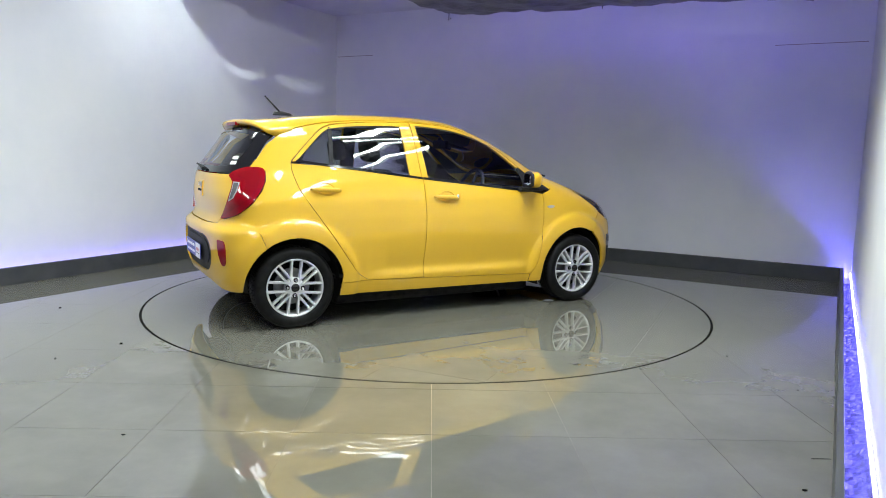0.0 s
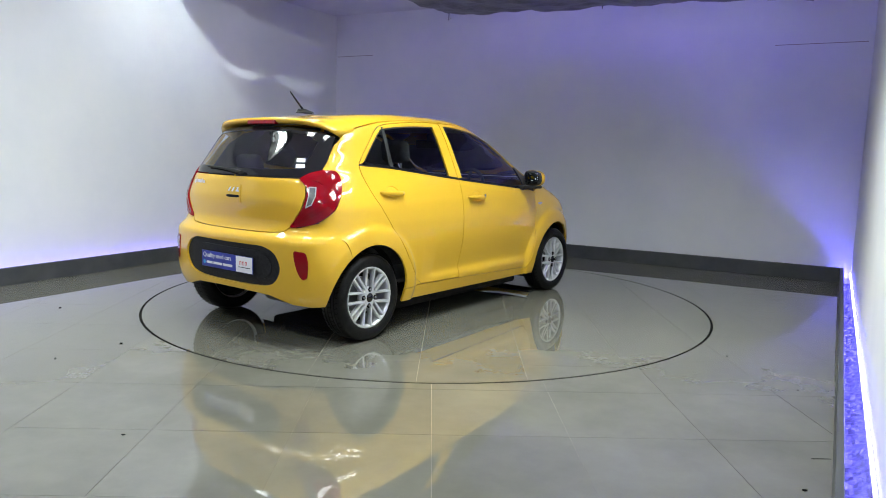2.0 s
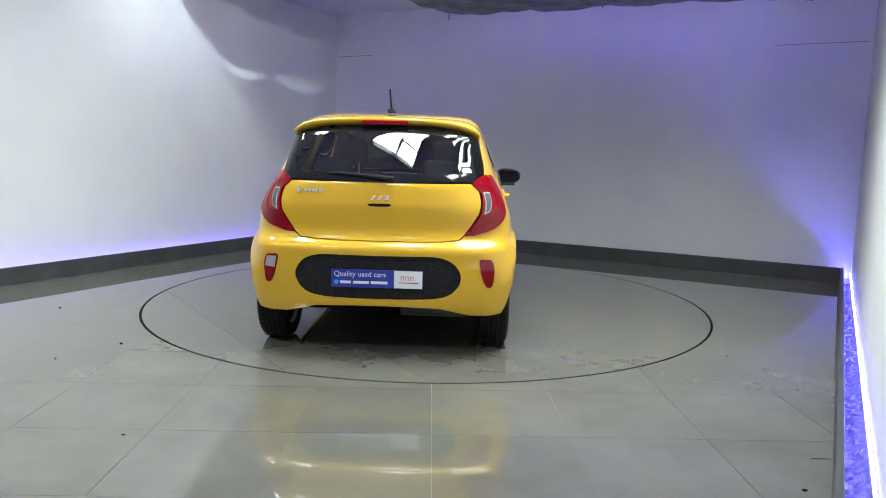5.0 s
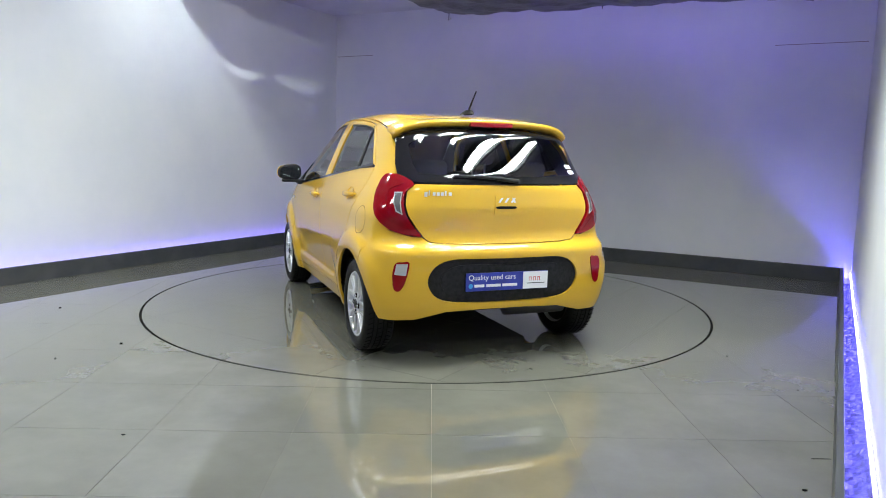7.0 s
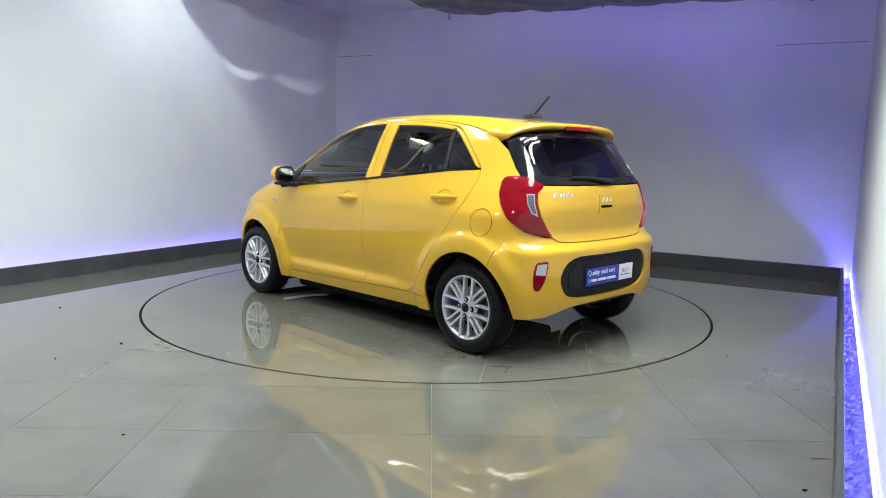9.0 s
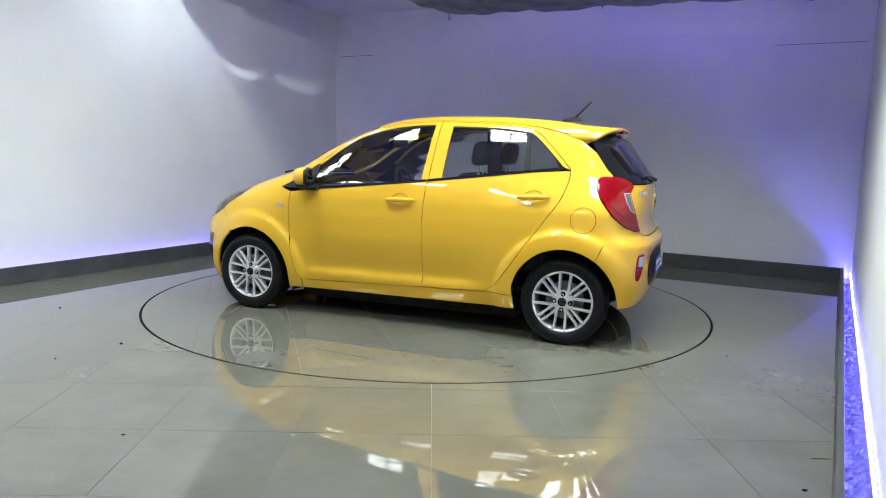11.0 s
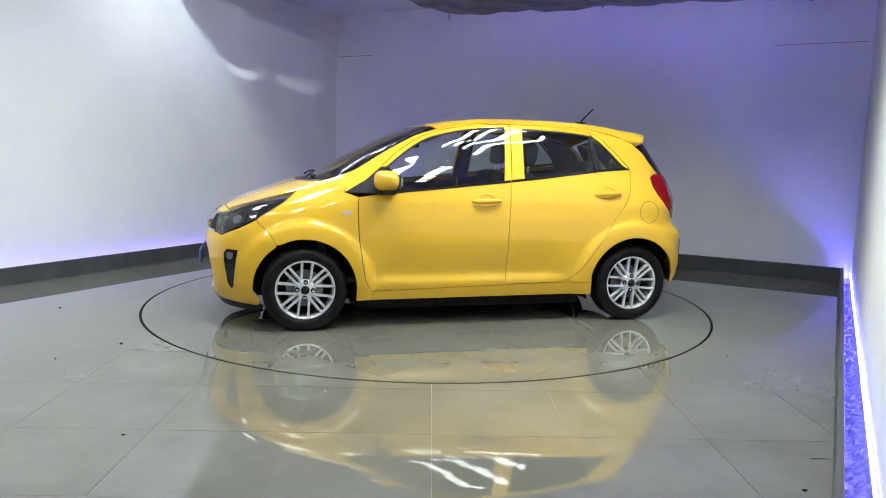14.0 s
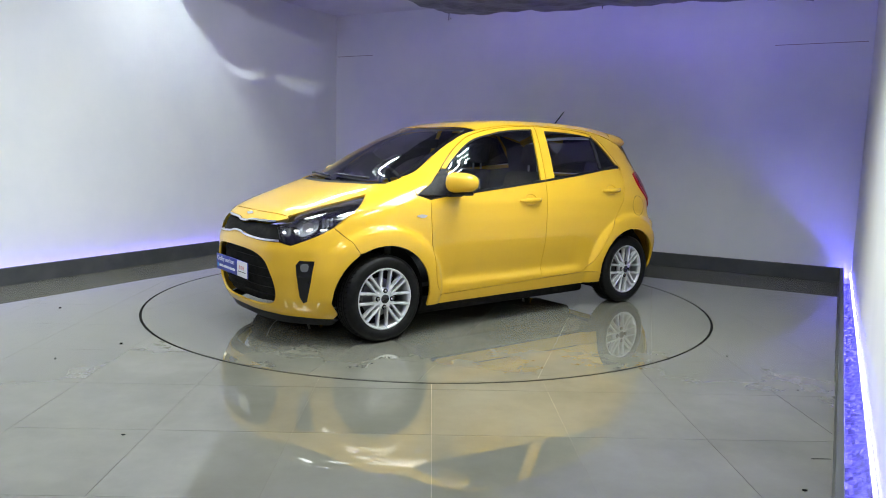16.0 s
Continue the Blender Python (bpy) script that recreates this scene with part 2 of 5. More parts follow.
def added_crescent_lamp():
    """A made-up small lamp in a closed dark box; two bent slots cut in its front throw crescents of light on the white
    wall.
    """
    eye, aim = Vector((-1.6, -0.3, 2.9)), Vector((WALL_L, 2.1, 2.12))
    m = look(eye, aim)
    t = tagged(empty("added_crescent_lamp"), "added lamp in a dark box, its two bent slots shaping light crescents", "lamp")
    t.matrix_basis = ROOM @ m
    back, depth = m.inverted(), 0.14

    def throw(am, az):
        q = back @ Vector((WALL_L, am, az))
        return q.x * depth / -q.z, q.y * depth / -q.z

    ends = ((1.10, 1.80, 2.225, 2.050, 2.15), (2.00, 3.22, 2.135, 2.000, 2.225))
    cols = []
    for m0, m1, z0, zm, z1 in ends:
        for k in range(17):
            u = k / 16
            z = (1 - u) ** 2 * z0 + 2 * u * (1 - u) * (2 * zm - (z0 + z1) / 2) + u * u * z1
            h = 0.062 * math.sin(math.pi * u) ** 0.7
            cols.append((throw(m0 + (m1 - m0) * u, z), throw(m0 + (m1 - m0) * u, z + h)))
    cols.sort(key=lambda c: c[0][0])
    W, H = 0.16, 0.10
    bm = bmesh.new()
    edge = [(-W, 0.0, 0.0)] + [((lo[0] + up[0]) / 2, lo[1], up[1]) for lo, up in cols] + [(W, 0.0, 0.0)]
    for (xa, la, ua), (xb, lb, ub) in zip(edge, edge[1:]):
        for p in ([(xa, -H), (xb, -H), (xb, lb), (xa, la)], [(xa, ua), (xb, ub), (xb, H), (xa, H)]):
            bm.faces.new([bm.verts.new((x, y, -depth)) for x, y in p])
    bmesh.ops.remove_doubles(bm, verts=bm.verts, dist=1e-6)
    part("slotted_front", bm, mat_gap, t)
    bm = bmesh.new()
    for sx in (-1, 1):
        slab(bm, sx * W, sx * (W + 0.01), -H - 0.01, H + 0.01, -depth, 0.06)
        slab(bm, -W, W, sx * H, sx * (H + 0.01), -depth, 0.06)
    slab(bm, -W - 0.01, W + 0.01, -H - 0.01, H + 0.01, 0.06, 0.07)
    part("housing", bm, mat_gap, t)
    L = bpy.data.lights.new("slot_bulb", "SPOT")
    L.energy, L.spot_size, L.spot_blend, L.shadow_soft_size, L.color = SLOT_WATTS, radians(80), 0.2, 0.003, (0.85, 0.93, 1.0)
    new("slot_bulb", L).matrix_basis = ROOM @ m


added_crescent_lamp()


def canopy():
    """A sagging foil sheet hung under the ceiling over the turntable."""
    bm = bmesh.new()
    na, nm = 70, 60
    a0, a1, m0, m1 = -1.08, 2.6, -0.30, 2.2
    grid = []
    for i in range(na + 1):
        row = []
        for j in range(nm + 1):
            u, v = i / na, j / nm
            a, m = a0 + (a1 - a0) * u, m0 + (m1 - m0) * v
            z = 2.735 - 0.09 * u - 0.05 * math.sin(math.pi * u) * math.sin(math.pi * v)
            z += 0.035 * noise.noise((a * 2.1, m * 2.1, 1.0)) + 0.022 * noise.noise((a * 6, m * 6, 5.0)) + 0.012 * abs(noise.noise((a * 15, m * 15, 2.0)))
            edge = min(u, 1 - u, v, 1 - v)
            if edge < 0.012:
                z += 0.008
            m += 0.02 * noise.noise((a * 3, 7.0, 0.0)) * v
            row.append(bm.verts.new((a, m, z)))
        grid.append(row)
    for i in range(na):
        for j in range(nm):
            bm.faces.new((grid[i][j], grid[i + 1][j], grid[i + 1][j + 1], grid[i][j + 1]))
    t = tagged(empty("canopy"), "dark crumpled foil sheet sagging under the ceiling", "canopy")
    t.matrix_basis = ROOM
    part("sheet", bm, mat_foil, t, smooth=True)
    for a, m in ((-1.05, -0.25), (-1.05, 2.15), (2.5, -0.25), (2.5, 2.15), (0.7, 2.15), (0.7, -0.25)):
        b2 = bmesh.new()
        bmesh.ops.create_cone(b2, segments=8, radius1=0.004, radius2=0.004, depth=CEIL - 2.68, cap_ends=True, matrix=Matrix.Translation((a, m, (CEIL + 2.68) / 2)))
        part("cord", b2, mat_gap, t)
    part("light_band", box(-0.9, 2.4, 1.92, 1.95, 2.80, 2.82), mat_led_top, t, "glowing violet light band on top of the sheet")
    part("light_band", box(-0.92, -0.89, -0.1, 1.9, 2.80, 2.82), mat_led_top, t, "glowing violet light band on top of the sheet")
    b3 = box(-1.10, -1.05, 2.17, 2.215, 2.695, 2.715, bevel=0.004)
    part("clip", b3, mat_wall, t, "small white clip at the sheet's corner")
    return t


mat_foil = mottled(material("foil_sheet", (0.1, 0.1, 0.09), 0.35, 0.3), (0.05, 0.05, 0.045), (0.19, 0.19, 0.17), 5.5, 9, (0.2, 0.5), 0.5, 22)
canopy()


# ---------------------------------------------------------------- the car's skin
def smooth_curve(pairs, passes=3, width=9, n=700):
    """A smooth curve through (z, value) pairs, as a function of z."""
    xs, ys = np.array([p[0] for p in pairs]), np.array([p[1] for p in pairs])
    g = np.linspace(xs[0], xs[-1], n)
    v = np.interp(g, xs, ys)
    k = np.ones(width) / width
    for _ in range(passes):
        v = np.convolve(np.pad(v, width // 2, mode="reflect", reflect_type="odd"), k, mode="valid")
    return lambda z: np.interp(z, g, v)


NOSE = smooth_curve([(0.08, 1.76), (0.15, 1.80), (0.20, 1.83), (0.30, 1.87), (0.45, 1.885), (0.60, 1.878), (0.68, 1.855), (0.74, 1.82), (0.79, 1.772), (0.84, 1.675), (0.89, 1.535), (0.94, 1.40), (0.98, 1.28), (1.045, 1.075), (1.19, 0.84), (1.30, 0.615), (1.395, 0.385), (1.44, 0.23), (1.465, 0.06), (1.482, -0.13), (1.495, -0.4)])
TAIL = smooth_curve([(0.08, -1.56), (0.2, -1.63), (0.26, -1.665), (0.33, -1.695), (0.41, -1.71), (0.5, -1.715), (0.59, -1.716), (0.655, -1.722), (0.682, -1.708), (0.70, -1.668), (0.757, -1.650), (0.9, -1.665), (1.02, -1.652), (1.08, -1.625), (1.326, -1.445), (1.38, -1.39), (1.42, -1.28), (1.45, -1.1), (1.468, -0.85), (1.48, -0.6), (1.495, -0.4)])
WIDE = smooth_curve([(0.08, 0.66), (0.2, 0.728), (0.3, 0.757), (0.45, 0.778), (0.6, 0.79), (0.75, 0.792), (0.88, 0.782), (0.95, 0.767), (1.0, 0.753), (1.1, 0.716), (1.2, 0.676), (1.3, 0.634), (1.37, 0.597), (1.41, 0.575), (1.44, 0.544), (1.462, 0.49), (1.478, 0.40), (1.489, 0.26), (1.495, 0.02)])
Q_NOSE = smooth_curve([(0.08, 8.0), (0.3, 8.0), (0.6, 7.0), (0.75, 6.3), (0.9, 6.5), (1.02, 6.5), (1.15, 5.2), (1.3, 5.0), (1.495, 4.0)])
Q_TAIL = smooth_curve([(0.08, 15.0), (0.3, 16.0), (0.55, 17.0), (0.74, 12.0), (0.85, 11.0), (1.0, 11.5), (1.08, 12.0), (1.3, 16.0), (1.4, 11.0), (1.495, 5.0)])
NARROW = smooth_curve([(0.08, 0.0), (0.85, 0.0), (1.0, 0.07), (1.08, 0.10), (1.2, 0.115), (1.495, 0.11)])
MID, FULL = -0.4, 3.0
WHEEL_X, WHEEL_Z = 1.2, 0.283


def width(x, z):
    return WIDE(z) * (1 - NARROW(z) * (np.clip(-0.5 - x, 0, 2) / 0.95) ** 1.5)


def fill(x, y, z):
    """Below 1 inside the body, 1 on its skin."""
    z = np.clip(z, 0.081, 1.4945)
    u = np.where(x > MID, (x - MID) / (NOSE(z) - MID), (MID - x) / (MID - TAIL(z)))
    q = np.where(x > MID, Q_NOSE(z), Q_TAIL(z))
    return np.abs(y / width(x, z)) ** FULL + np.clip(u, 0, 3) ** q


def swell(x, z):
    """How far the wheel arches stand out."""
    y = 0.0
    for wx in (-WHEEL_X, WHEEL_X):
        d = np.hypot(x - wx, z - WHEEL_Z)
        y = y + 0.034 / (1 + np.exp((d - 0.458) / 0.007)) * np.exp(-((d - 0.36) / 0.16) ** 2)
    return y


def flank(x, z):
    """Half-width of the skin at x, z, with the swollen arches and the hollow of the doors."""
    z = np.clip(z, 0.081, 1.4945)
    u = np.where(x > MID, (x - MID) / (NOSE(z) - MID), (MID - x) / (MID - TAIL(z)))
    q = np.where(x > MID, Q_NOSE(z), Q_TAIL(z))
    y = width(x, z) * np.clip(1 - np.clip(u, 0, 1) ** q, 0, 1) ** (1 / FULL)
    y = y + swell(x, z)
    rise = 1 / (1 + np.exp(-(z - 0.345) / 0.011))
    hollow = rise * np.exp(-(np.clip(z - 0.37, 0, 2) / 0.15) ** 2) * np.clip((0.74 - np.abs(x - 0.06)) / 0.16, 0, 1)
    return y - 0.024 * hollow


def seek(hit, lo, hi):
    """Bisection along rays: hit(lo) is inside, hit(hi) outside."""
    for _ in range(34):
        mid = (lo + hi) / 2
        inside = hit(mid) < 1
        lo, hi = np.where(inside, mid, lo), np.where(inside, hi, mid)
    return (lo + hi) / 2


def on_side(s, v):
    return np.stack([s, flank(s, v), v], -1)


def on_top(s, v):
    return np.stack([s, v, seek(lambda k: fill(s, v, k), np.full_like(s, 0.6), np.full_like(s, 1.4952))], -1)


REAR_AXIS, FRONT_AXIS = -0.9, 1.0


def on_round(s, v, axis, sign):
    """s: degrees round an upright axis from straight astern (sign -1) or ahead (+1); v: height."""
    c, d = np.cos(np.radians(s)) * sign, np.sin(np.radians(s))
    r = seek(lambda k: fill(axis + c * k, d * k, v), np.full_like(s, 0.02), np.full_like(s, 1.6))
    x, y = axis + c * r, d * r
    y = y + np.sign(y) * swell(x, v) * np.clip((np.abs(y) - 0.45) / 0.2, 0, 1)
    return np.stack([x, y, v], -1)


def on_rear(s, v):
    return on_round(s, v, REAR_AXIS, -1)


def on_front(s, v):
    return on_round(s, v, FRONT_AXIS, 1)


# ---------------------------------------------------------------- car materials
def paint_material():
    m = material("yellow_paint", (0.72, 0.39, 0.022), 0.30)
    b = bsdf(m)
    b.inputs["Coat Weight"].default_value, b.inputs["Coat Roughness"].default_value = 1.0, 0.02
    b.inputs["Specular IOR Level"].default_value = 0.12
    tex = node(m, "ShaderNodeTexCoord")
    n1 = node(m, "ShaderNodeTexNoise", Scale=900.0, Detail=2.0)
    join(m, tex, "Object", n1, "Vector")
    ramp = node(m, "ShaderNodeValToRGB")
    ramp.color_ramp.elements[0].color, ramp.color_ramp.elements[1].color = (0.66, 0.388, 0.022, 1), (0.74, 0.445, 0.032, 1)
    join(m, n1, "Fac", ramp, "Fac")
    join(m, ramp, "Color", b, "Base Color")
    n2 = node(m, "ShaderNodeTexNoise", Scale=60.0, Detail=2.0)
    join(m, tex, "Object", n2, "Vector")
    bp = node(m, "ShaderNodeBump", Strength=0.012, Distance=0.002)
    join(m, n2, "Fac", bp, "Height")
    join(m, bp, "Normal", b, "Coat Normal")
    return m


def pane_material(name, tint, rough=0.0):
    """Thin tinted pane: see-through, with a glossy face that strengthens at a glance."""
    m = bpy.data.materials.new(name)
    m.use_nodes = True
    nt = m.node_tree
    out = nt.nodes["Material Output"]
    nt.nodes.remove(nt.nodes["Principled BSDF"])
    tr = node(m, "ShaderNodeBsdfTransparent", Color=(*tint, 1))
    gl = node(m, "ShaderNodeBsdfGlossy", Roughness=rough, Color=(1, 1, 1, 1))
    fr = node(m, "ShaderNodeFresnel", IOR=1.8)
    mix = node(m, "ShaderNodeMixShader")
    join(m, fr, "Fac", mix, 0)
    join(m, tr, "BSDF", mix, 1)
    join(m, gl, "BSDF", mix, 2)
    join(m, mix, "Shader", out, "Surface")
    return m


mat_paint = paint_material()
mat_glass = pane_material("tinted_glass", (0.92, 0.96, 0.95))
mat_dark_glass = pane_material("privacy_glass", (0.74, 0.79, 0.78))
mat_clear = pane_material("clear_lens", (0.93, 0.93, 0.94))
mat_black = mottled(material("black_plastic", (0.02, 0.02, 0.02), 0.5), (0.013, 0.013, 0.014), (0.026, 0.026, 0.028), 40, 5, (0.4, 0.6), 0.1, 700)
bsdf(mat_black).inputs["Specular IOR Level"].default_value = 0.15
mat_gloss_black = material("gloss_black", (0.008, 0.008, 0.009), 0.08)
mat_liner = mottled(material("arch_liner", (0.012, 0.012, 0.012), 0.8), (0.008, 0.008, 0.008), (0.018, 0.017, 0.016), 20, 5)
bsdf(mat_liner).inputs["Specular IOR Level"].default_value = 0.1
mat_rubber = mottled(material("tyre_rubber", (0.02, 0.02, 0.02), 0.55), (0.004, 0.004, 0.004), (0.009, 0.009, 0.0088), 25, 6, (0.3, 0.5), 0.15, 260)
bsdf(mat_rubber).inputs["Specular IOR Level"].default_value = 0.18
mat_alloy = mottled(material("silver_alloy", (0.7, 0.7, 0.7), 0.28, 0.55), (0.62, 0.63, 0.64), (0.74, 0.74, 0.75), 9, 2)
mat_exhaust = material("sooty_steel", (0.06, 0.06, 0.058), 0.55, 0.6)
mat_brake = material("brake_disc", (0.25, 0.25, 0.26), 0.4, 0.8)
mat_mirror = material("mirror_face", (0.35, 0.37, 0.38), 0.03, 1.0)
mat_chrome = material("chrome", (0.8, 0.8, 0.82), 0.08, 1.0)
mat_red = material("red_lens", (0.23, 0.001, 0.005), 0.04)
mat_red_dark = material("dark_red_lens", (0.20, 0.001, 0.004), 0.05)
mat_white_lens = material("white_lens", (0.42, 0.41, 0.40), 0.18, Coat_Weight=1.0)
mat_fog = material("fog_lens", (0.14, 0.14, 0.14), 0.1)
mat_lamp_in = material("lamp_reflector", (0.26, 0.27, 0.28), 0.25, 0.8)
mat_smoke_lens = material("smoked_lens", (0.10, 0.10, 0.10), 0.15)
mat_seat = mottled(material("seat_cloth", (0.02, 0.02, 0.022), 0.9), (0.035, 0.035, 0.038), (0.06, 0.06, 0.064), 30, 4, None, 0.25, 500)
mat_trim = mottled(material("cabin_plastic", (0.02, 0.02, 0.02), 0.6), (0.035, 0.035, 0.037), (0.055, 0.055, 0.058), 18, 4, (0.5, 0.7), 0.1, 400)
mat_lining = material("roof_lining", (0.5, 0.5, 0.48), 0.9)
mat_blue = mottled(material("blue_plate", (0.02, 0.035, 0.30), 0.3), (0.018, 0.03, 0.26), (0.03, 0.05, 0.36), 9, 3)
mat_white = material("white_print", (0.8, 0.8, 0.8), 0.4)
mat_red_print = material("red_print", (0.6, 0.03, 0.03), 0.4)
mat_cyan = material("cyan_print", (0.05, 0.35, 0.7), 0.4)

# ---------------------------------------------------------------- skin panels
def catmull(points, n=5):
    """An open smooth line through the points."""
    p = [points[0], *points, points[-1]]
    out = []
    for i in range(1, len(p) - 2):
        for k in range(n):
            t = k / n
            out.append(tuple(0.5 * (2 * b + (c - a) * t + (2 * a - 5 * b + 4 * c - d) * t * t + (3 * b - a - 3 * c + d) * t ** 3)
                             for a, b, c, d in zip(p[i - 1], p[i], p[i + 1], p[i + 2])))
    return out + [tuple(points[-1])]


def loop(points, n=4):
    """A closed smooth line through the points."""
    m = len(points)
    out = []
    for i in range(m):
        q = [points[(i + k) % m] for k in (-1, 0, 1, 2)]
        for k in range(n):
            t = k / n
            out.append(tuple(0.5 * (2 * b + (c - a) * t + (2 * a - 5 * b + 4 * c - d) * t * t + (3 * b - a - 3 * c + d) * t ** 3) for a, b, c, d in zip(*q)))
    return out


def flip(points):
    """The mirrored line, run backwards."""
    return [(-s, v) for s, v in reversed(points)]


def panel(name, polys, mode, parent, mat, step=(0.017, 0.014), rim=0.016, off=0.0, right=False, label="", dish=0.0):
    """A piece of skin: outlines in the mode's plane, cut into a grid, laid on the body and turned in at its edges."""
    if isinstance(polys[0][0], (int, float)):
        polys = [polys]
    bm = bmesh.new()
    for poly in polys:
        clean = [q for i, q in enumerate(poly) if math.dist(q, poly[i - 1]) > 1e-5]
        bm.faces.new([bm.verts.new((s, v, 0)) for s, v in clean])
    bmesh.ops.remove_doubles(bm, verts=bm.verts, dist=1e-5)
    lo = [min(v.co[i] for v in bm.verts) for i in (0, 1)]
    hi = [max(v.co[i] for v in bm.verts) for i in (0, 1)]
    for i in (0, 1):
        c = math.floor(lo[i] / step[i]) * step[i]
        while c + 0.37 * step[i] < hi[i] - 1e-4:
            at, no = [0, 0, 0], [0, 0, 0]
            at[i], no[i] = c + 0.37 * step[i], 1
            bmesh.ops.bisect_plane(bm, geom=bm.verts[:] + bm.edges[:] + bm.faces[:], dist=1e-6, plane_co=at, plane_no=no)
            c += step[i]
    bmesh.ops.triangulate(bm, faces=[f for f in bm.faces if len(f.verts) > 4])
    s, v = np.array([p.co.x for p in bm.verts]), np.array([p.co.y for p in bm.verts])
    for p, q in zip(bm.verts, mode(s, v)):
        p.co = q
    if right:
        for p in bm.verts:
            p.co.y = -p.co.y
    bm.normal_update()
    out = sum((f.normal.dot(f.calc_center_median() - Vector((MID + 0.2, 0, 0.6))) * f.calc_area() for f in bm.faces))
    if out < 0:
        bmesh.ops.reverse_faces(bm, faces=bm.faces)
        bm.normal_update()
    if off:
        for p, n in [(p, p.normal.copy()) for p in bm.verts]:
            p.co += n * off
    for f in bm.faces:
        f.smooth = True
    if rim:
        edges = [e for e in bm.edges if e.is_boundary]
        pairs = {}
        for e in edges:
            for p in e.verts:
                if p not in pairs:
                    n = p.normal
                    pairs[p] = (p.co.copy(), p.co - n * rim)
        made = {p: (bm.verts.new(a), bm.verts.new(b)) for p, (a, b) in pairs.items()}
        for e in edges:
            f0 = e.link_faces[0]
            a, b = e.verts
            for l in f0.loops:
                if l.edge == e:
                    a, b = l.vert, l.link_loop_next.vert
            bm.faces.new((made[b][0], made[a][0], made[a][1], made[b][1]))
    return part(name, bm, mat, parent, label)


def phi(x, z, axis, sign):
    """The angle round the axis at which the flank is met at x, z."""
    return math.degrees(math.atan2(float(flank(np.array(x), np.array(z)) - swell(np.array(x), np.array(z))), sign * (x - axis)))


def arc(cx, r, a0, a1, n=18):
    return [(cx + r * math.cos(radians(a0 + (a1 - a0) * i / n)), WHEEL_Z + r * math.sin(radians(a0 + (a1 - a0) * i / n))) for i in range(n + 1)]


ARCH = 0.345
GAP = 0.005
DITCH = catmull([(0.95, 1.045), (0.85, 1.085), (0.746, 1.147), (0.621, 1.224), (0.482, 1.298), (0.335, 1.360), (0.1, 1.412), (-0.272, 1.436), (-0.6, 1.430), (-0.867, 1.408), (-1.05, 1.375), (-1.2, 1.335)])
FRAME_F = catmull([(0.675, 1.112), (0.53, 1.232), (0.375, 1.325), (0.22, 1.376), (0.085, 1.402), (-0.07, 1.418), (-0.262, 1.426)])
FRAME_R = catmull([(-0.269, 1.426), (-0.5, 1.422), (-0.7, 1.409), (-0.88, 1.388), (-0.96, 1.355), (-1.05, 1.275), (-1.19, 1.132)])
GLASS_F = catmull([(0.645, 1.112), (0.50, 1.225), (0.366, 1.307), (0.22, 1.352), (0.085, 1.381), (-0.07, 1.399), (-0.225, 1.408)])
GLASS_R = catmull([(-0.353, 1.398), (-0.5, 1.396), (-0.7, 1.387), (-0.88, 1.366), (-0.935, 1.345), (-1.023, 1.268), (-1.152, 1.137)])
BELT = lambda x: float(np.interp(x, [-1.16, -0.35, -0.2, 0.7, 0.95], [1.132, 1.034, 1.018, 0.928, 0.930]))
DOOR_EDGE = catmull([(-1.192, 1.118), (-1.188, 1.05), (-1.153, 0.94), (-1.098, 0.85), (-1.023, 0.747), (-0.928, 0.61), (-0.828, 0.467), (-0.748, 0.365), (-0.655, 0.302)])
FENDER_EDGE = catmull([(0.842, 0.905), (0.848, 0.806), (0.838, 0.609), (0.80, 0.367), (0.762, 0.290), (0.75, 0.262)])
LAMP_REAR = [(38.5, 1.035), (44.0, 1.078), (50.0, 1.088), (54.0, 1.070), (55.2, 1.0), (54.5, 0.94), (51.5, 0.85), (45.5, 0.778), (38.0, 0.745), (35.0, 0.744), (37.0, 0.785), (40.0, 0.86), (41.3, 0.93), (41.3, 0.99)]
LAMP_FRONT = [(27.0, 0.764), (31.6, 0.782), (39.7, 0.846), (52.0, 0.892), (68.0, 0.925), (63.2, 0.854), (54.4, 0.764), (45.8, 0.694), (36.0, 0.634), (32.0, 0.648)]


def shift(points, ds, dv):
    return [(s + ds, v + dv) for s, v in points]


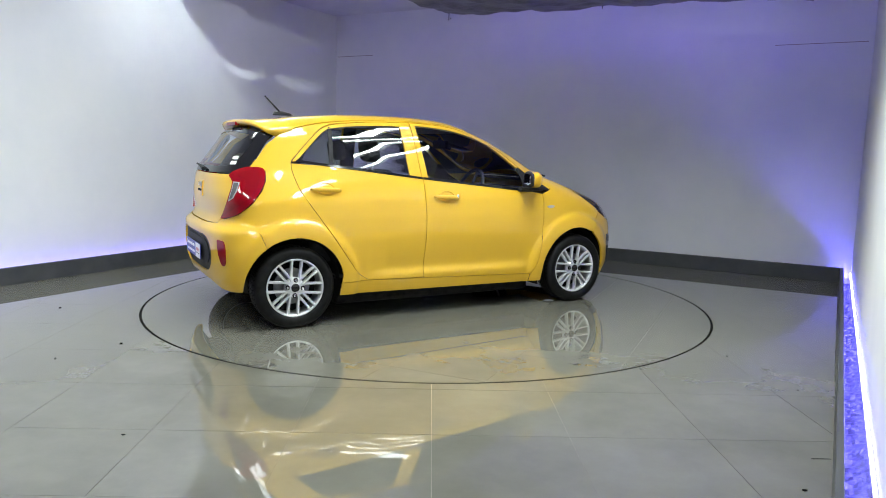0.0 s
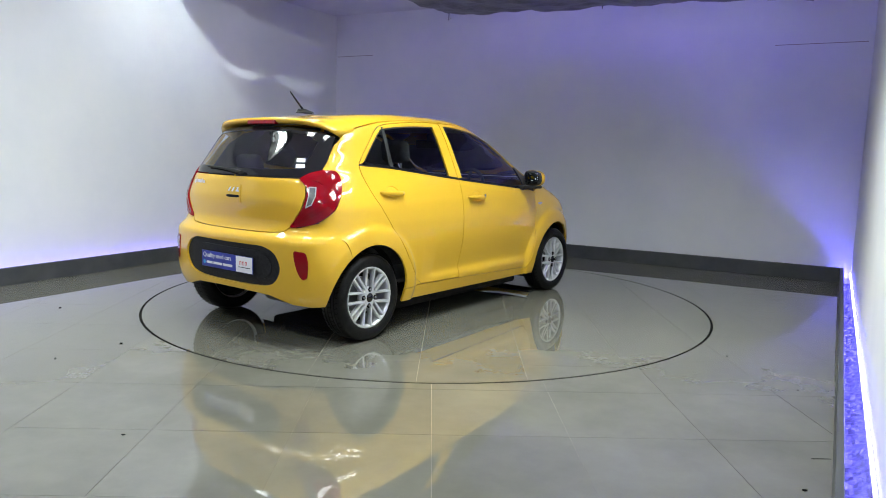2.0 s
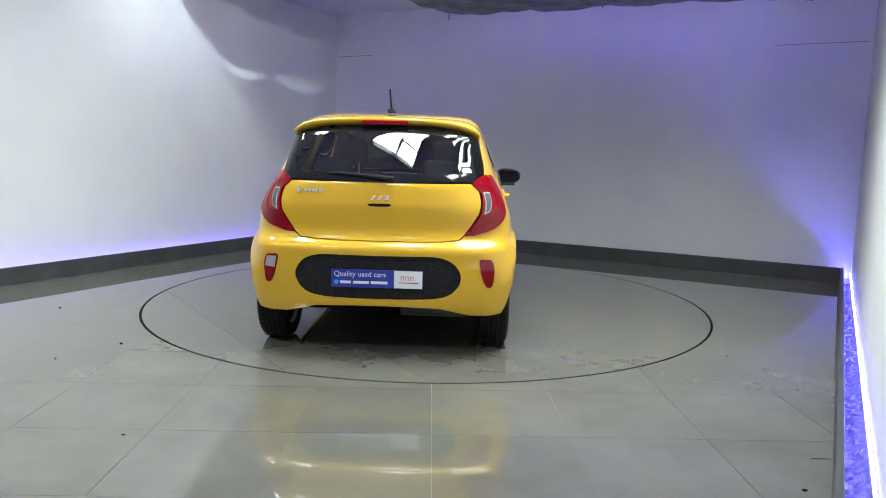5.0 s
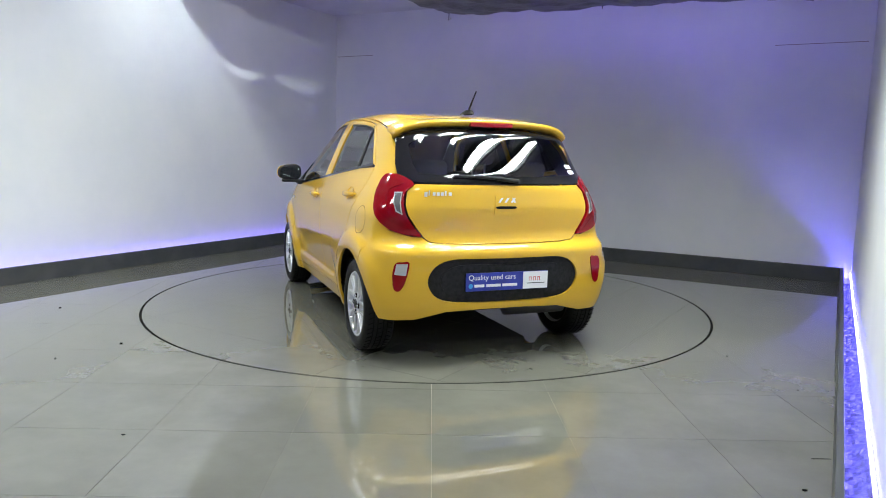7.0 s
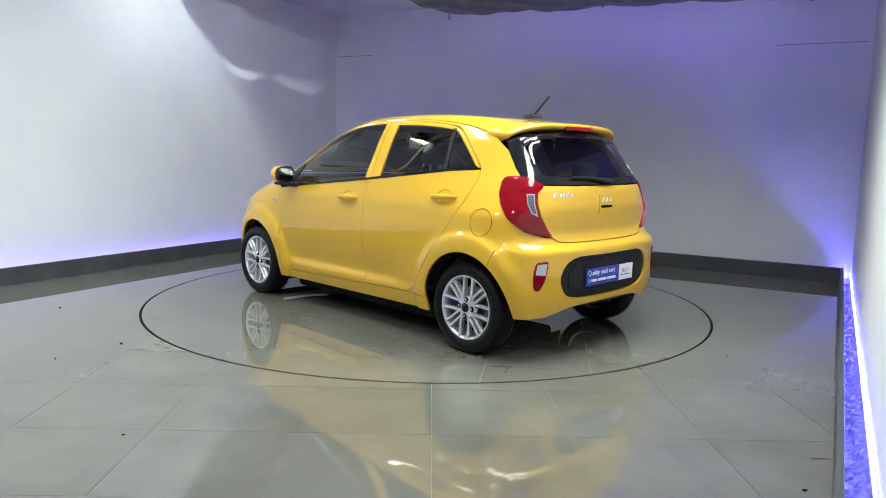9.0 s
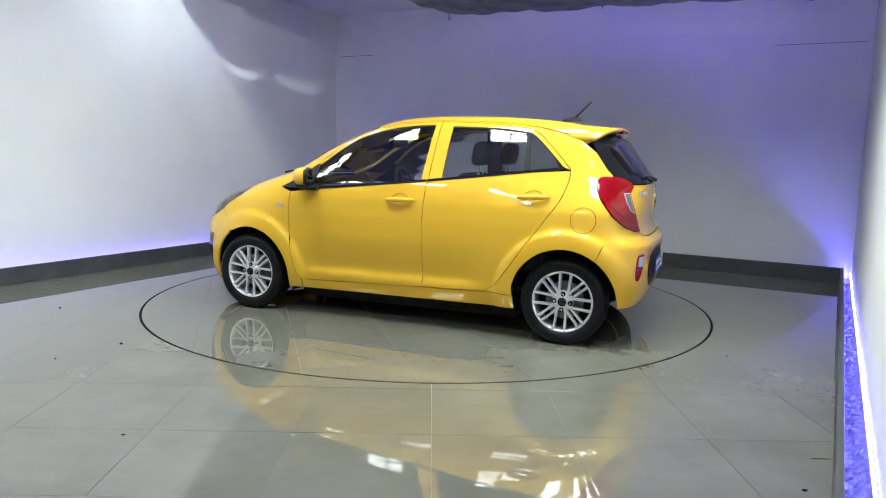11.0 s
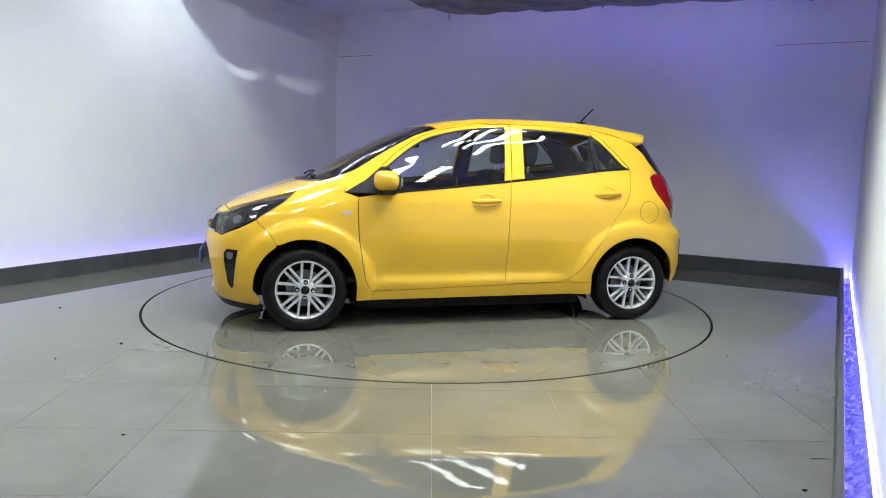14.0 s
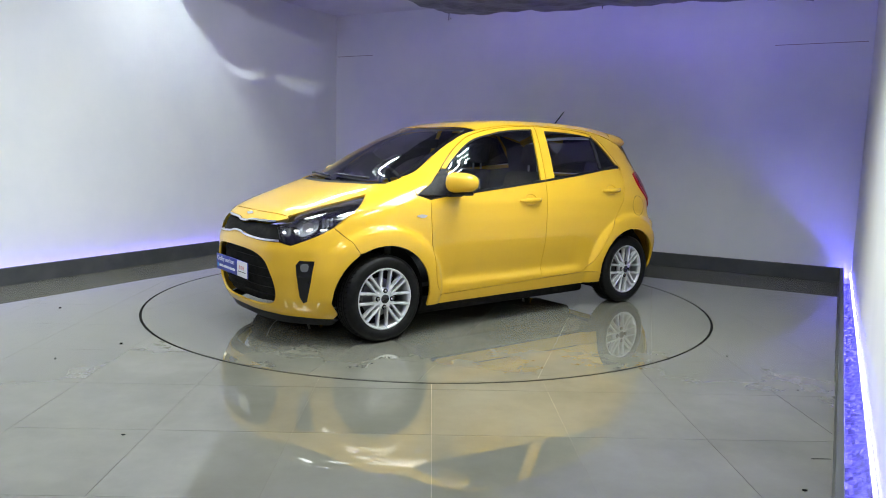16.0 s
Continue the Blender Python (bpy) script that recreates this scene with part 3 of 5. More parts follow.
def side_panels(car, right):
    k = dict(right=right)
    # body side frame: pillars and roof rail
    top = DITCH
    panel("roof_rail", top + [(-1.255, 1.305)] + [(float(on_rear(np.array([s + 0.5]), np.array([v]))[0, 0]), v) for s, v in [(52.3, 1.24), (49.0, 1.14), (46.8, 1.092)] + LAMP_REAR[2:8]]
          + [(-1.44, 0.66), (-1.403, 0.566)] + arc(-WHEEL_X, ARCH, 126, -8 + 20, 16) + [(-0.866, 0.30), (-0.648, 0.300)]
          + shift(DOOR_EDGE, -GAP, 0)[::-1] + shift(FRAME_R, -0.001, GAP)[::-1] + shift(FRAME_F, 0.001, GAP)[::-1] + [(0.79, 1.022), (0.935, 0.94)],
          on_side, car, mat_paint, **k)
    # fender
    panel("front_fender", [(0.94, 0.938)] + [(0.94, 1.045), (1.05, 1.012), (1.13, 0.985), (1.245, 0.937)] + [(1.338, 0.862), (1.483, 0.772), (1.512, 0.742)] + [(1.425, 0.658), (1.383, 0.585)]
          + arc(WHEEL_X, ARCH, 56, 178, 16)[1:] + [(0.856, 0.20), (0.752, 0.20), (0.752, 0.262)] + shift(FENDER_EDGE, GAP, 0)[::-1], on_side, car, mat_paint, **k)
    panel("sill", [(0.749, 0.196), (0.749, 0.257)] + [(-0.217, 0.286), (-0.648, 0.296), (-0.868, 0.296), (-0.875, 0.207)], on_side, car, mat_paint, **k)
    # doors
    front = panel("front_door", FENDER_EDGE[::-1] + [(x, BELT(x)) for x in (0.70, 0.4, 0.1, -0.2285)] + [(-0.2125, 0.722), (-0.2145, 0.290)], on_side, car, mat_paint, **k)
    rear = panel("rear_door", [(-0.233, BELT(-0.233)), (-0.217, 0.722), (-0.218, 0.293), (-0.652, 0.303)] + DOOR_EDGE[::-1][1:] + [(-0.9, BELT(-0.9)), (-0.6, BELT(-0.6))], on_side, car, mat_paint, **k)
    panel("window_frame", FRAME_F + [(-0.236, BELT(-0.23) + 0.003), (-0.186, BELT(-0.186) + 0.003)] + GLASS_F[::-1], on_side, front, mat_paint, **k)
    panel("window_frame", FRAME_R[:-2] + [(-1.185, 1.133), (-1.158, 1.137)] + GLASS_R[::-1][1:] + [(-0.334, BELT(-0.334) + 0.003), (-0.241, BELT(-0.24) + 0.003)], on_side, rear, mat_paint, **k)
    panel("window_glass", shift(GLASS_F, 0, 0.006) + [(-0.178, BELT(-0.178)), (0.66, BELT(0.66))], on_side, front, mat_glass, rim=0, off=-0.006, label="tinted side window glass", **k)
    panel("window_glass", shift(GLASS_R, 0, 0.006) + [(-0.334, BELT(-0.334))], on_side, rear, mat_dark_glass, rim=0, off=-0.006, label="dark tinted rear side window", **k)
    # black seals round the glass
    panel("window_seal", shift(GLASS_F, 0, 0.004) + shift(GLASS_F, 0, -0.010)[::-1], on_side, front, mat_black, rim=0, off=-0.003, **k)
    panel("window_seal", shift(GLASS_R, 0, 0.004) + [(-1.135, 1.134)] + shift(GLASS_R, 0, -0.010)[::-1][1:], on_side, rear, mat_black, rim=0, off=-0.003, **k)
    panel("belt_moulding", [(x, BELT(x) + 0.012) for x in (0.70, 0.4, 0.1, -0.228)] + [(x, BELT(x) - 0.004) for x in (-0.226, 0.1, 0.4, 0.70)], on_side, front, mat_gloss_black, rim=0.006, off=0.003, **k)
    panel("belt_moulding", [(x, BELT(x) + 0.012) for x in (-0.236, -0.5, -0.8, -1.15)] + [(x, BELT(x) - 0.004) for x in (-1.165, -0.8, -0.5, -0.234)], on_side, rear, mat_gloss_black, rim=0.006, off=0.003, **k)
    panel("window_divider", [(-0.878, 1.375), (-0.905, 1.375), (-0.93, 1.108), (-0.90, 1.104)], on_side, rear, mat_black, rim=0.01, off=0.0, **k)
    panel("mirror_sail", [(0.932, 0.937), (0.70, 0.932), (0.662, 0.936), (0.648, 1.104), (0.672, 1.108), (0.79, 1.018)], on_side, front, mat_black, rim=0.01, off=0.002, label="black corner trim below the windscreen pillar", **k)
    # inner faces of doors and sides
    panel("door_lining", [(0.80, 0.90), (0.74, 0.27), (-0.20, 0.30), (-0.22, 1.005)], on_side, front, mat_trim, step=(0.15, 0.1), rim=0, off=-0.05, **k)
    panel("door_lining", [(-0.24, 1.01), (-0.22, 0.30), (-0.66, 0.31), (-1.15, 0.94), (-1.16, 1.11)], on_side, rear, mat_trim, step=(0.15, 0.1), rim=0, off=-0.05, **k)
    panel("pillar_lining", [(-0.19, 1.0), (-0.235, 1.42), (-0.35, 1.42), (-0.325, 1.0)], on_side, car, mat_trim, step=(0.15, 0.1), rim=0, off=-0.03, **k)
    panel("quarter_lining", [(-1.17, 1.05), (-1.03, 1.29), (-0.93, 1.37), (-0.9, 1.40), (-1.18, 1.33), (-1.3, 1.25), (-1.43, 1.05), (-1.35, 0.7), (-1.0, 0.70)], on_side, car, mat_trim, step=(0.15, 0.1), rim=0, off=-0.035, **k)
    panel("pillar_lining", DITCH[:32] + FRAME_F[3:][::-1] + [(0.79, 1.03)], on_side, car, mat_trim, step=(0.15, 0.1), rim=0, off=-0.025, **k)
    handles(front, -0.047, 0.888, right)
    handles(rear, -0.98, 0.946, right)
    # repeater
    panel("side_repeater", loop([(0.965, 0.803), (0.93, 0.814), (0.885, 0.806), (0.915, 0.790)]), on_side, car, mat_white_lens, step=(0.02, 0.02), rim=0.006, off=0.004, label="small clear side indicator", **k)
    if right:
        ang = np.linspace(0, 2 * math.pi, 14, endpoint=False)
        panel("door_lock", [(0.033 + 0.011 * math.cos(t), 0.893 + 0.011 * math.sin(t)) for t in ang], on_side, front, mat_chrome, step=(0.02, 0.02), rim=0.004, off=0.03, right=True)
    if not right:
        ring = [(-1.31 + 0.080 * math.cos(a), 0.814 + 0.082 * math.sin(a)) for a in np.linspace(0, 2 * math.pi, 40, endpoint=False)]
        ring2 = [(-1.31 + 0.077 * math.cos(a), 0.814 + 0.079 * math.sin(a)) for a in np.linspace(0, 2 * math.pi, 40, endpoint=False)]
        half = [ring[:21] + ring2[:21][::-1], ring[20:] + ring[:1] + ring2[:1] + ring2[20:][::-1]]
        panel("fuel_flap", half, on_side, car, mat_gap, rim=0, off=0.0012, label="round fuel flap outline", **k)
    # sealing black behind the arches
    for wx in (-WHEEL_X, WHEEL_X):
        bm = bmesh.new()
        rings = []
        for y in (0.44, 0.58, 0.70):
            rings.append([bm.verts.new((wx + 0.346 * math.cos(a), -y if right else y, WHEEL_Z + 0.346 * math.sin(a))) for a in np.linspace(radians(6 if wx > 0 else -22), radians(202 if wx > 0 else 174), 24)])
        for r0, r1 in zip(rings, rings[1:]):
            for i in range(23):
                bm.faces.new((r0[i], r0[i + 1], r1[i + 1], r1[i]))
        c = bm.verts.new((wx, -0.44 if right else 0.44, WHEEL_Z))
        for i in range(23):
            bm.faces.new((rings[0][i], rings[0][i + 1], c))
        part("arch_liner", bm, mat_liner, car)


def handles(door, x, z, right):
    y = float(flank(np.array(x), np.array(z)))
    bm = bmesh.new()
    prof = [(-0.108, 0.002, 0.006), (-0.095, 0.020, 0.012), (-0.06, 0.030, 0.016), (0, 0.034, 0.018), (0.06, 0.030, 0.016), (0.095, 0.020, 0.012), (0.108, 0.002, 0.006)]
    rings = []
    for dx, dy, h in prof:
        yy = float(flank(np.array(x + dx), np.array(z))) + dy
        row = []
        for a in np.linspace(0, 2 * math.pi, 10, endpoint=False):
            py = yy + 0.010 * math.cos(a) - 0.004
            row.append(bm.verts.new((x + dx, (-py if right else py), z + h * math.sin(a) - 0.03 * dx)))
        rings.append(row)
    for r0, r1 in zip(rings, rings[1:]):
        for i in range(10):
            j = (i + 1) % 10
            bm.faces.new((r0[i], r0[j], r1[j], r1[i]))
    bm.faces.new(rings[0][::-1])
    bm.faces.new(rings[-1])
    bmesh.ops.recalc_face_normals(bm, faces=bm.faces)
    part("door_handle", bm, mat_paint, door, smooth=True)
    # cupped hollow behind the grip
    bm = bmesh.new()
    n = 20
    c = bm.verts.new((x, (-1 if right else 1) * (y - 0.016), z + 0.004))
    rings = []
    for rr, dd in ((0.5, -0.012), (0.85, -0.004), (1.0, 0.0035)):
        row = []
        for i in range(n):
            a = 2 * math.pi * i / n
            px, pz = x + 0.062 * rr * math.cos(a), z + 0.004 + 0.040 * rr * math.sin(a)
            py = float(flank(np.array(px), np.array(pz))) + dd + 0.002
            row.append(bm.verts.new((px, -py if right else py, pz)))
        rings.append(row)
    for i in range(n):
        j = (i + 1) % n
        bm.faces.new((c, rings[0][i], rings[0][j]))
        for r0, r1 in zip(rings, rings[1:]):
            bm.faces.new((r0[i], r1[i], r1[j], r0[j]))
    bmesh.ops.recalc_face_normals(bm, faces=bm.faces)
    part("handle_cup", bm, mat_paint, door, smooth=True)


def ditch_y(x, inset=0.005):
    xs, zs = np.array([p[0] for p in DITCH])[::-1], np.array([p[1] for p in DITCH])[::-1]
    return float(flank(np.array(x), np.interp(x, xs, zs))) - inset


def top_panels(car):
    # hood
    edge = [(1.736, 0.0), (1.728, 0.2), (1.700, 0.412), (1.61, 0.472), (1.54, 0.500), (1.41, 0.547), (1.30, 0.574), (1.235, 0.593), (1.13, 0.588), (1.06, 0.585)]
    back = [(1.10, 0.535), (1.165, 0.46), (1.215, 0.3), (1.235, 0.15), (1.242, 0.0)]
    half = edge + back
    panel("hood", [half, [(s, -v) for s, v in half][::-1]], on_top, car, mat_paint, step=(0.04, 0.05))
    # cowl
    cowl = [(1.234, 0.0), (1.227, 0.15), (1.207, 0.3), (1.157, 0.455), (1.10, 0.528), (1.06, 0.572), (1.025, 0.566), (1.08, 0.507), (1.13, 0.407), (1.172, 0.25), (1.188, 0.0)]
    panel("cowl", [cowl, [(s, -v) for s, v in cowl][::-1]], on_top, car, mat_black, off=-0.006)
    # windscreen
    xs = [0.93, 0.84, 0.745, 0.64, 0.54, 0.43, 0.335, 0.27]
    screen = [(1.184, 0.0), (1.168, 0.25), (1.126, 0.404), (1.076, 0.502), (1.02, 0.560), (0.96, 0.574)] + [(x, ditch_y(x)) for x in xs] + [(0.31, 0.36), (0.345, 0.2), (0.355, 0.0)]
    panel("windscreen", [screen, [(s, -v) for s, v in screen][::-1]], on_top, car, mat_glass, step=(0.05, 0.06), rim=0, off=-0.003, label="clear curved windscreen")
    border = [(x, ditch_y(x, 0.007)) for x in xs] + [(0.31, 0.36), (0.345, 0.2), (0.355, 0.0)] + [(0.385, 0.0), (0.375, 0.2), (0.34, 0.36), (0.315, ditch_y(0.315, 0.06))] + [(x + 0.01, ditch_y(x, 0.035)) for x in xs[::-1][1:]] + [(0.96, 0.535)]
    panel("screen_border", [border, [(s, -v) for s, v in border][::-1]], on_top, car, mat_gloss_black, rim=0, off=-0.0015)
    # roof
    xr = [0.255, 0.1, -0.1, -0.3, -0.5, -0.7, -0.9, -1.05, -1.17]
    roof = [(0.345, 0.0), (0.335, 0.2), (0.30, 0.36)] + [(x, ditch_y(x)) for x in xr] + [(-1.205, 0.40), (-1.215, 0.2), (-1.22, 0.0)]
    panel("roof", [roof, [(s, -v) for s, v in roof][::-1]], on_top, car, mat_paint, step=(0.08, 0.06))
    panel("roof_lining", [roof, [(s, -v) for s, v in roof][::-1]], on_top, car, mat_lining, step=(0.15, 0.12), rim=0, off=-0.035)
    # roof spoiler
    bm = bmesh.new()
    n = 30
    rows = []
    for i in range(n + 1):
        y = -0.572 + 1.144 * i / n
        k = abs(y) / 0.572
        x0 = -1.222 + 0.07 * k ** 4
        z0 = float(on_top(np.array([x0]), np.array([y * 0.985]))[0, 2])
        xt, zt = -1.432 + 0.10 * k ** 5, 1.416 - 0.030 * k ** 2 - 0.045 * k ** 8
        zt = min(zt, z0 - 0.012)
        pts = []
        for j in range(7):
            t = j / 6
            pts.append((x0 + (xt - x0) * t, y, z0 + (zt - z0) * (0.55 * t + 0.45 * t * t)))
        pts += [(xt - 0.004, y, zt - 0.012), (xt + 0.004, y, zt - 0.026), (xt + 0.035, y, zt - 0.036), (xt + 0.10, y, zt - 0.040 - 0.03 * k ** 6), (x0 - 0.02, y, zt - 0.03)]
        rows.append([bm.verts.new(p) for p in pts])
    for r0, r1 in zip(rows, rows[1:]):
        for j in range(len(r0) - 1):
            bm.faces.new((r0[j], r0[j + 1], r1[j + 1], r1[j]))
    for r in (rows[0], rows[-1]):
        bm.faces.new(r)
    bmesh.ops.recalc_face_normals(bm, faces=bm.faces)
    sp = part("roof_spoiler", bm, mat_paint, car, smooth=True)
    b2 = box(-1.443, -1.409, -0.14, 0.14, 1.373, 1.399, bevel=0.006)
    part("brake_light", b2, mat_red, sp, "slim red high brake light")
    # aerial
    bm = bmesh.new()
    z = 1.476
    rings = []
    for t, w, h in ((0, 0.012, 0.0), (0.1, 0.026, 0.012), (0.5, 0.030, 0.026), (0.9, 0.022, 0.022), (1, 0.01, 0.0)):
        x = -0.98 - 0.15 * t
        rings.append([bm.verts.new((x, w * math.cos(a), z - 0.012 + (h + 0.004) * max(0, math.sin(a)))) for a in np.linspace(0, math.pi, 9)])
    for r0, r1 in zip(rings, rings[1:]):
        for i in range(8):
            bm.faces.new((r0[i], r0[i + 1], r1[i + 1], r1[i]))
    bmesh.ops.recalc_face_normals(bm, faces=bm.faces)
    base = part("aerial", bm, mat_black, car, "short black roof aerial", smooth=True)
    a, b = Vector((-1.075, 0, z + 0.012)), Vector((-1.190, 0, z + 0.127))
    bm = bmesh.new()
    bmesh.ops.create_cone(bm, segments=10, radius1=0.007, radius2=0.0045, depth=(b - a).length, cap_ends=True, matrix=Matrix.Translation((a + b) / 2) @ (b - a).to_track_quat("Z", "Y").to_matrix().to_4x4())
    part("mast", bm, mat_black, base, smooth=True)


def rear_panels(car):
    st = (2.0, 0.018)
    glass = [(0.0, 1.043), (20.0, 1.043), (44.8, 1.047), (49.5, 1.15), (54.0, 1.30), (45.0, 1.335), (20.0, 1.356), (0.0, 1.358)]
    gate = [(0.0, 1.036), (20.0, 1.036), (38.0, 1.038), (40.8, 0.995), (40.7, 0.93), (39.4, 0.862), (36.4, 0.786), (34.3, 0.742), (31.9, 0.714), (26.0, 0.706), (16.6, 0.702), (0.0, 0.701)]
    tg = panel("tailgate", [gate, flip(gate)], on_rear, car, mat_paint, step=st)
    rg = panel("rear_window", [glass, flip(glass)], on_rear, tg, mat_dark_glass, step=st, rim=0, off=0.002, label="dark tinted rear window")
    inner = [(0.0, 1.085), (20.0, 1.085), (38.0, 1.095), (41.0, 1.15), (45.5, 1.26), (40.0, 1.305), (20.0, 1.325), (0.0, 1.327)]
    band = glass + inner[::-1]
    panel("window_border", [band, flip(band)], on_rear, tg, mat_gloss_black, step=st, rim=0, off=0.004, label="black printed window border")
    # wiper
    bm = bmesh.new()
    pts = [(-6.0, 1.060), (4.0, 1.075), (14.0, 1.085), (24.0, 1.088)]
    cs = [Vector(on_rear(np.array([a]), np.array([z]))[0]) + Vector((-0.022, 0, 0)) for a, z in pts]
    for a, b, r in zip(cs, cs[1:], (0.014, 0.010, 0.008)):
        d = b - a
        bmesh.ops.create_cone(bm, segments=8, radius1=r, radius2=r * 0.8, depth=d.length * 1.05, cap_ends=True, matrix=Matrix.Translation((a + b) / 2) @ d.to_track_quat("Z", "Y").to_matrix().to_4x4())
    part("rear_wiper", bm, mat_black, tg, "black rear wiper arm")
    for right in (False, True):
        f = (lambda q: flip(q)) if right else (lambda q: q)
        lamp = panel("tail_lamp", f(loop(LAMP_REAR, 3)), on_rear, car, mat_red, step=(2.0, 0.02), rim=0.02, off=0.010, label="red wrap-around tail lamp")
        panel("light_guide", f(loop([(42.5, 1.035), (49.0, 1.066), (52.2, 1.05), (53.0, 0.98), (51.5, 0.90), (47.0, 0.84), (40.5, 0.79), (38.5, 0.775), (42.0, 0.83), (46.0, 0.87), (47.8, 0.93), (47.5, 1.0)], 3)), on_rear, lamp, mat_red_dark, step=(2.0, 0.02), rim=0.004, off=0.013)
        back_lens = panel("reversing_lens", f([(45.2, 0.985), (42.2, 0.988), (42.2, 0.93), (41.2, 0.862), (43.6, 0.880), (45.0, 0.93)]), on_rear, lamp, mat_white_lens, step=(2.0, 0.02), rim=0.004, off=0.0145, label="clear reversing lens with a pale rim")
        panel("inner_lens", f([(44.8, 0.978), (42.6, 0.981), (42.6, 0.93), (41.8, 0.874), (43.3, 0.886), (44.6, 0.93)]), on_rear, back_lens, mat_smoke_lens, step=(2.0, 0.02), rim=0.002, off=0.0165)
        bump_lamp = panel("bumper_lamp", f(loop([(37.3, 0.600), (39.6, 0.606), (41.6, 0.598), (42.5, 0.545), (42.4, 0.48), (41.8, 0.445), (40.2, 0.442), (38.4, 0.50)], 3)), on_rear, car, mat_red, step=(2.0, 0.02), rim=0.008, off=0.005, label="upright red reflector in the bumper")
        if not right:
            panel("fog_lens", f([(37.8, 0.596), (41.3, 0.594), (41.9, 0.535), (38.3, 0.53)]), on_rear, bump_lamp, mat_white_lens, step=(2.0, 0.02), rim=0.003, off=0.0075, label="clear lens above the red reflector")
    # rear bumper with its black recess
    P = lambda x, z: (phi(x, z, REAR_AXIS, -1), z)
    arch = [P(x, z) for x, z in arc(-WHEEL_X, ARCH, 126, 182, 8)]
    outer = [(0.0, 0.696), (16.6, 0.697), (26.0, 0.701), (31.9, 0.709), (34.8, 0.738), (38.0, 0.740), (45.5, 0.772), P(-1.505, 0.783), P(-1.445, 0.66)] + arch + [(47.0, 0.268), (42.0, 0.262), (36.0, 0.266), (30.0, 0.292), (25.0, 0.311), (10.0, 0.318), (0.0, 0.318)]
    rec = catmull([(0.0, 0.618), (14.0, 0.620), (23.0, 0.618), (28.5, 0.585), (31.2, 0.52), (31.0, 0.455), (28.0, 0.393), (22.0, 0.366), (10.0, 0.358), (0.0, 0.357)], 4)
    c_shape = outer + rec[::-1]
    panel("rear_bumper", [c_shape, flip(c_shape)], on_rear, car, mat_paint, step=st)
    panel("bumper_insert", [rec, flip(rec)], on_rear, car, mat_black, step=st, rim=0, off=-0.014, label="black grained plastic bumper insert")
    inner = [(s * 0.86, 0.488 + (v - 0.488) * 0.72) for s, v in rec]
    panel("plate_recess", [inner, flip(inner)], on_rear, car, mat_black, step=st, rim=0.006, off=-0.008)
    plate(car, -1.722, -1, 0.485)
    # handle plate and emblem on the tailgate
    panel("gate_handle", loop([(5.0, 0.965), (4.6, 0.982), (-4.6, 0.982), (-5.6, 0.965), (-5.6, 0.88), (-4.6, 0.866), (4.6, 0.866), (5.4, 0.88)], 3), on_rear, tg, mat_paint, step=(1.5, 0.02), rim=0.006, off=0.006)
    panel("grip", loop([(4.6, 0.914), (0, 0.916), (-4.8, 0.914), (-4.4, 0.901), (0, 0.899), (4.2, 0.901)], 3), on_rear, tg, mat_gap, step=(1.5, 0.02), rim=0, off=0.0075)
    for s0 in (3.8, 0.9, -2.2):
        panel("emblem", [(s0, 0.938), (s0 - 1.0, 0.936), (s0 - 2.5, 0.964), (s0 - 1.5, 0.964)], on_rear, tg, mat_alloy, step=(1.5, 0.02), rim=0.002, off=0.0095)
    panel("emblem", [(-2.9, 0.964), (-3.8, 0.964), (-4.7, 0.936), (-3.8, 0.936)], on_rear, tg, mat_alloy, step=(1.5, 0.02), rim=0.002, off=0.0095)
    # badge lettering as plain bars
    for i, (w, z0, z1) in enumerate(((1.1, 0.968, 0.994), (0.4, 0.975, 1.004), (1.0, 0.975, 0.994), (1.1, 0.975, 0.994), (1.1, 0.975, 0.994), (0.6, 0.975, 1.002), (1.2, 0.975, 0.994))):
        s0 = 34.4 - i * 1.5
        panel("badge_bar", [(s0, z0), (s0 - w, z0), (s0 - w, z1), (s0, z1)], on_rear, tg, mat_alloy, step=(2, 0.05), rim=0.002, off=0.004)
    # stickers low in the rear window
    for dz in (0.0, 0.034):
        panel("window_sticker", [(-36.0, 1.10 + dz), (-40.0, 1.10 + dz), (-40.0, 1.122 + dz), (-36.0, 1.122 + dz)], on_rear, rg, mat_white, step=(2, 0.05), rim=0, off=0.0055)


def words(text, size, mat, parent, m):
    cu = bpy.data.curves.new("lettering", "FONT")
    cu.body, cu.size, cu.extrude = text, size, 0.0006
    ob = new("lettering", cu)
    cu.materials.append(mat)
    ob.parent, ob.matrix_basis = parent, m
    return ob


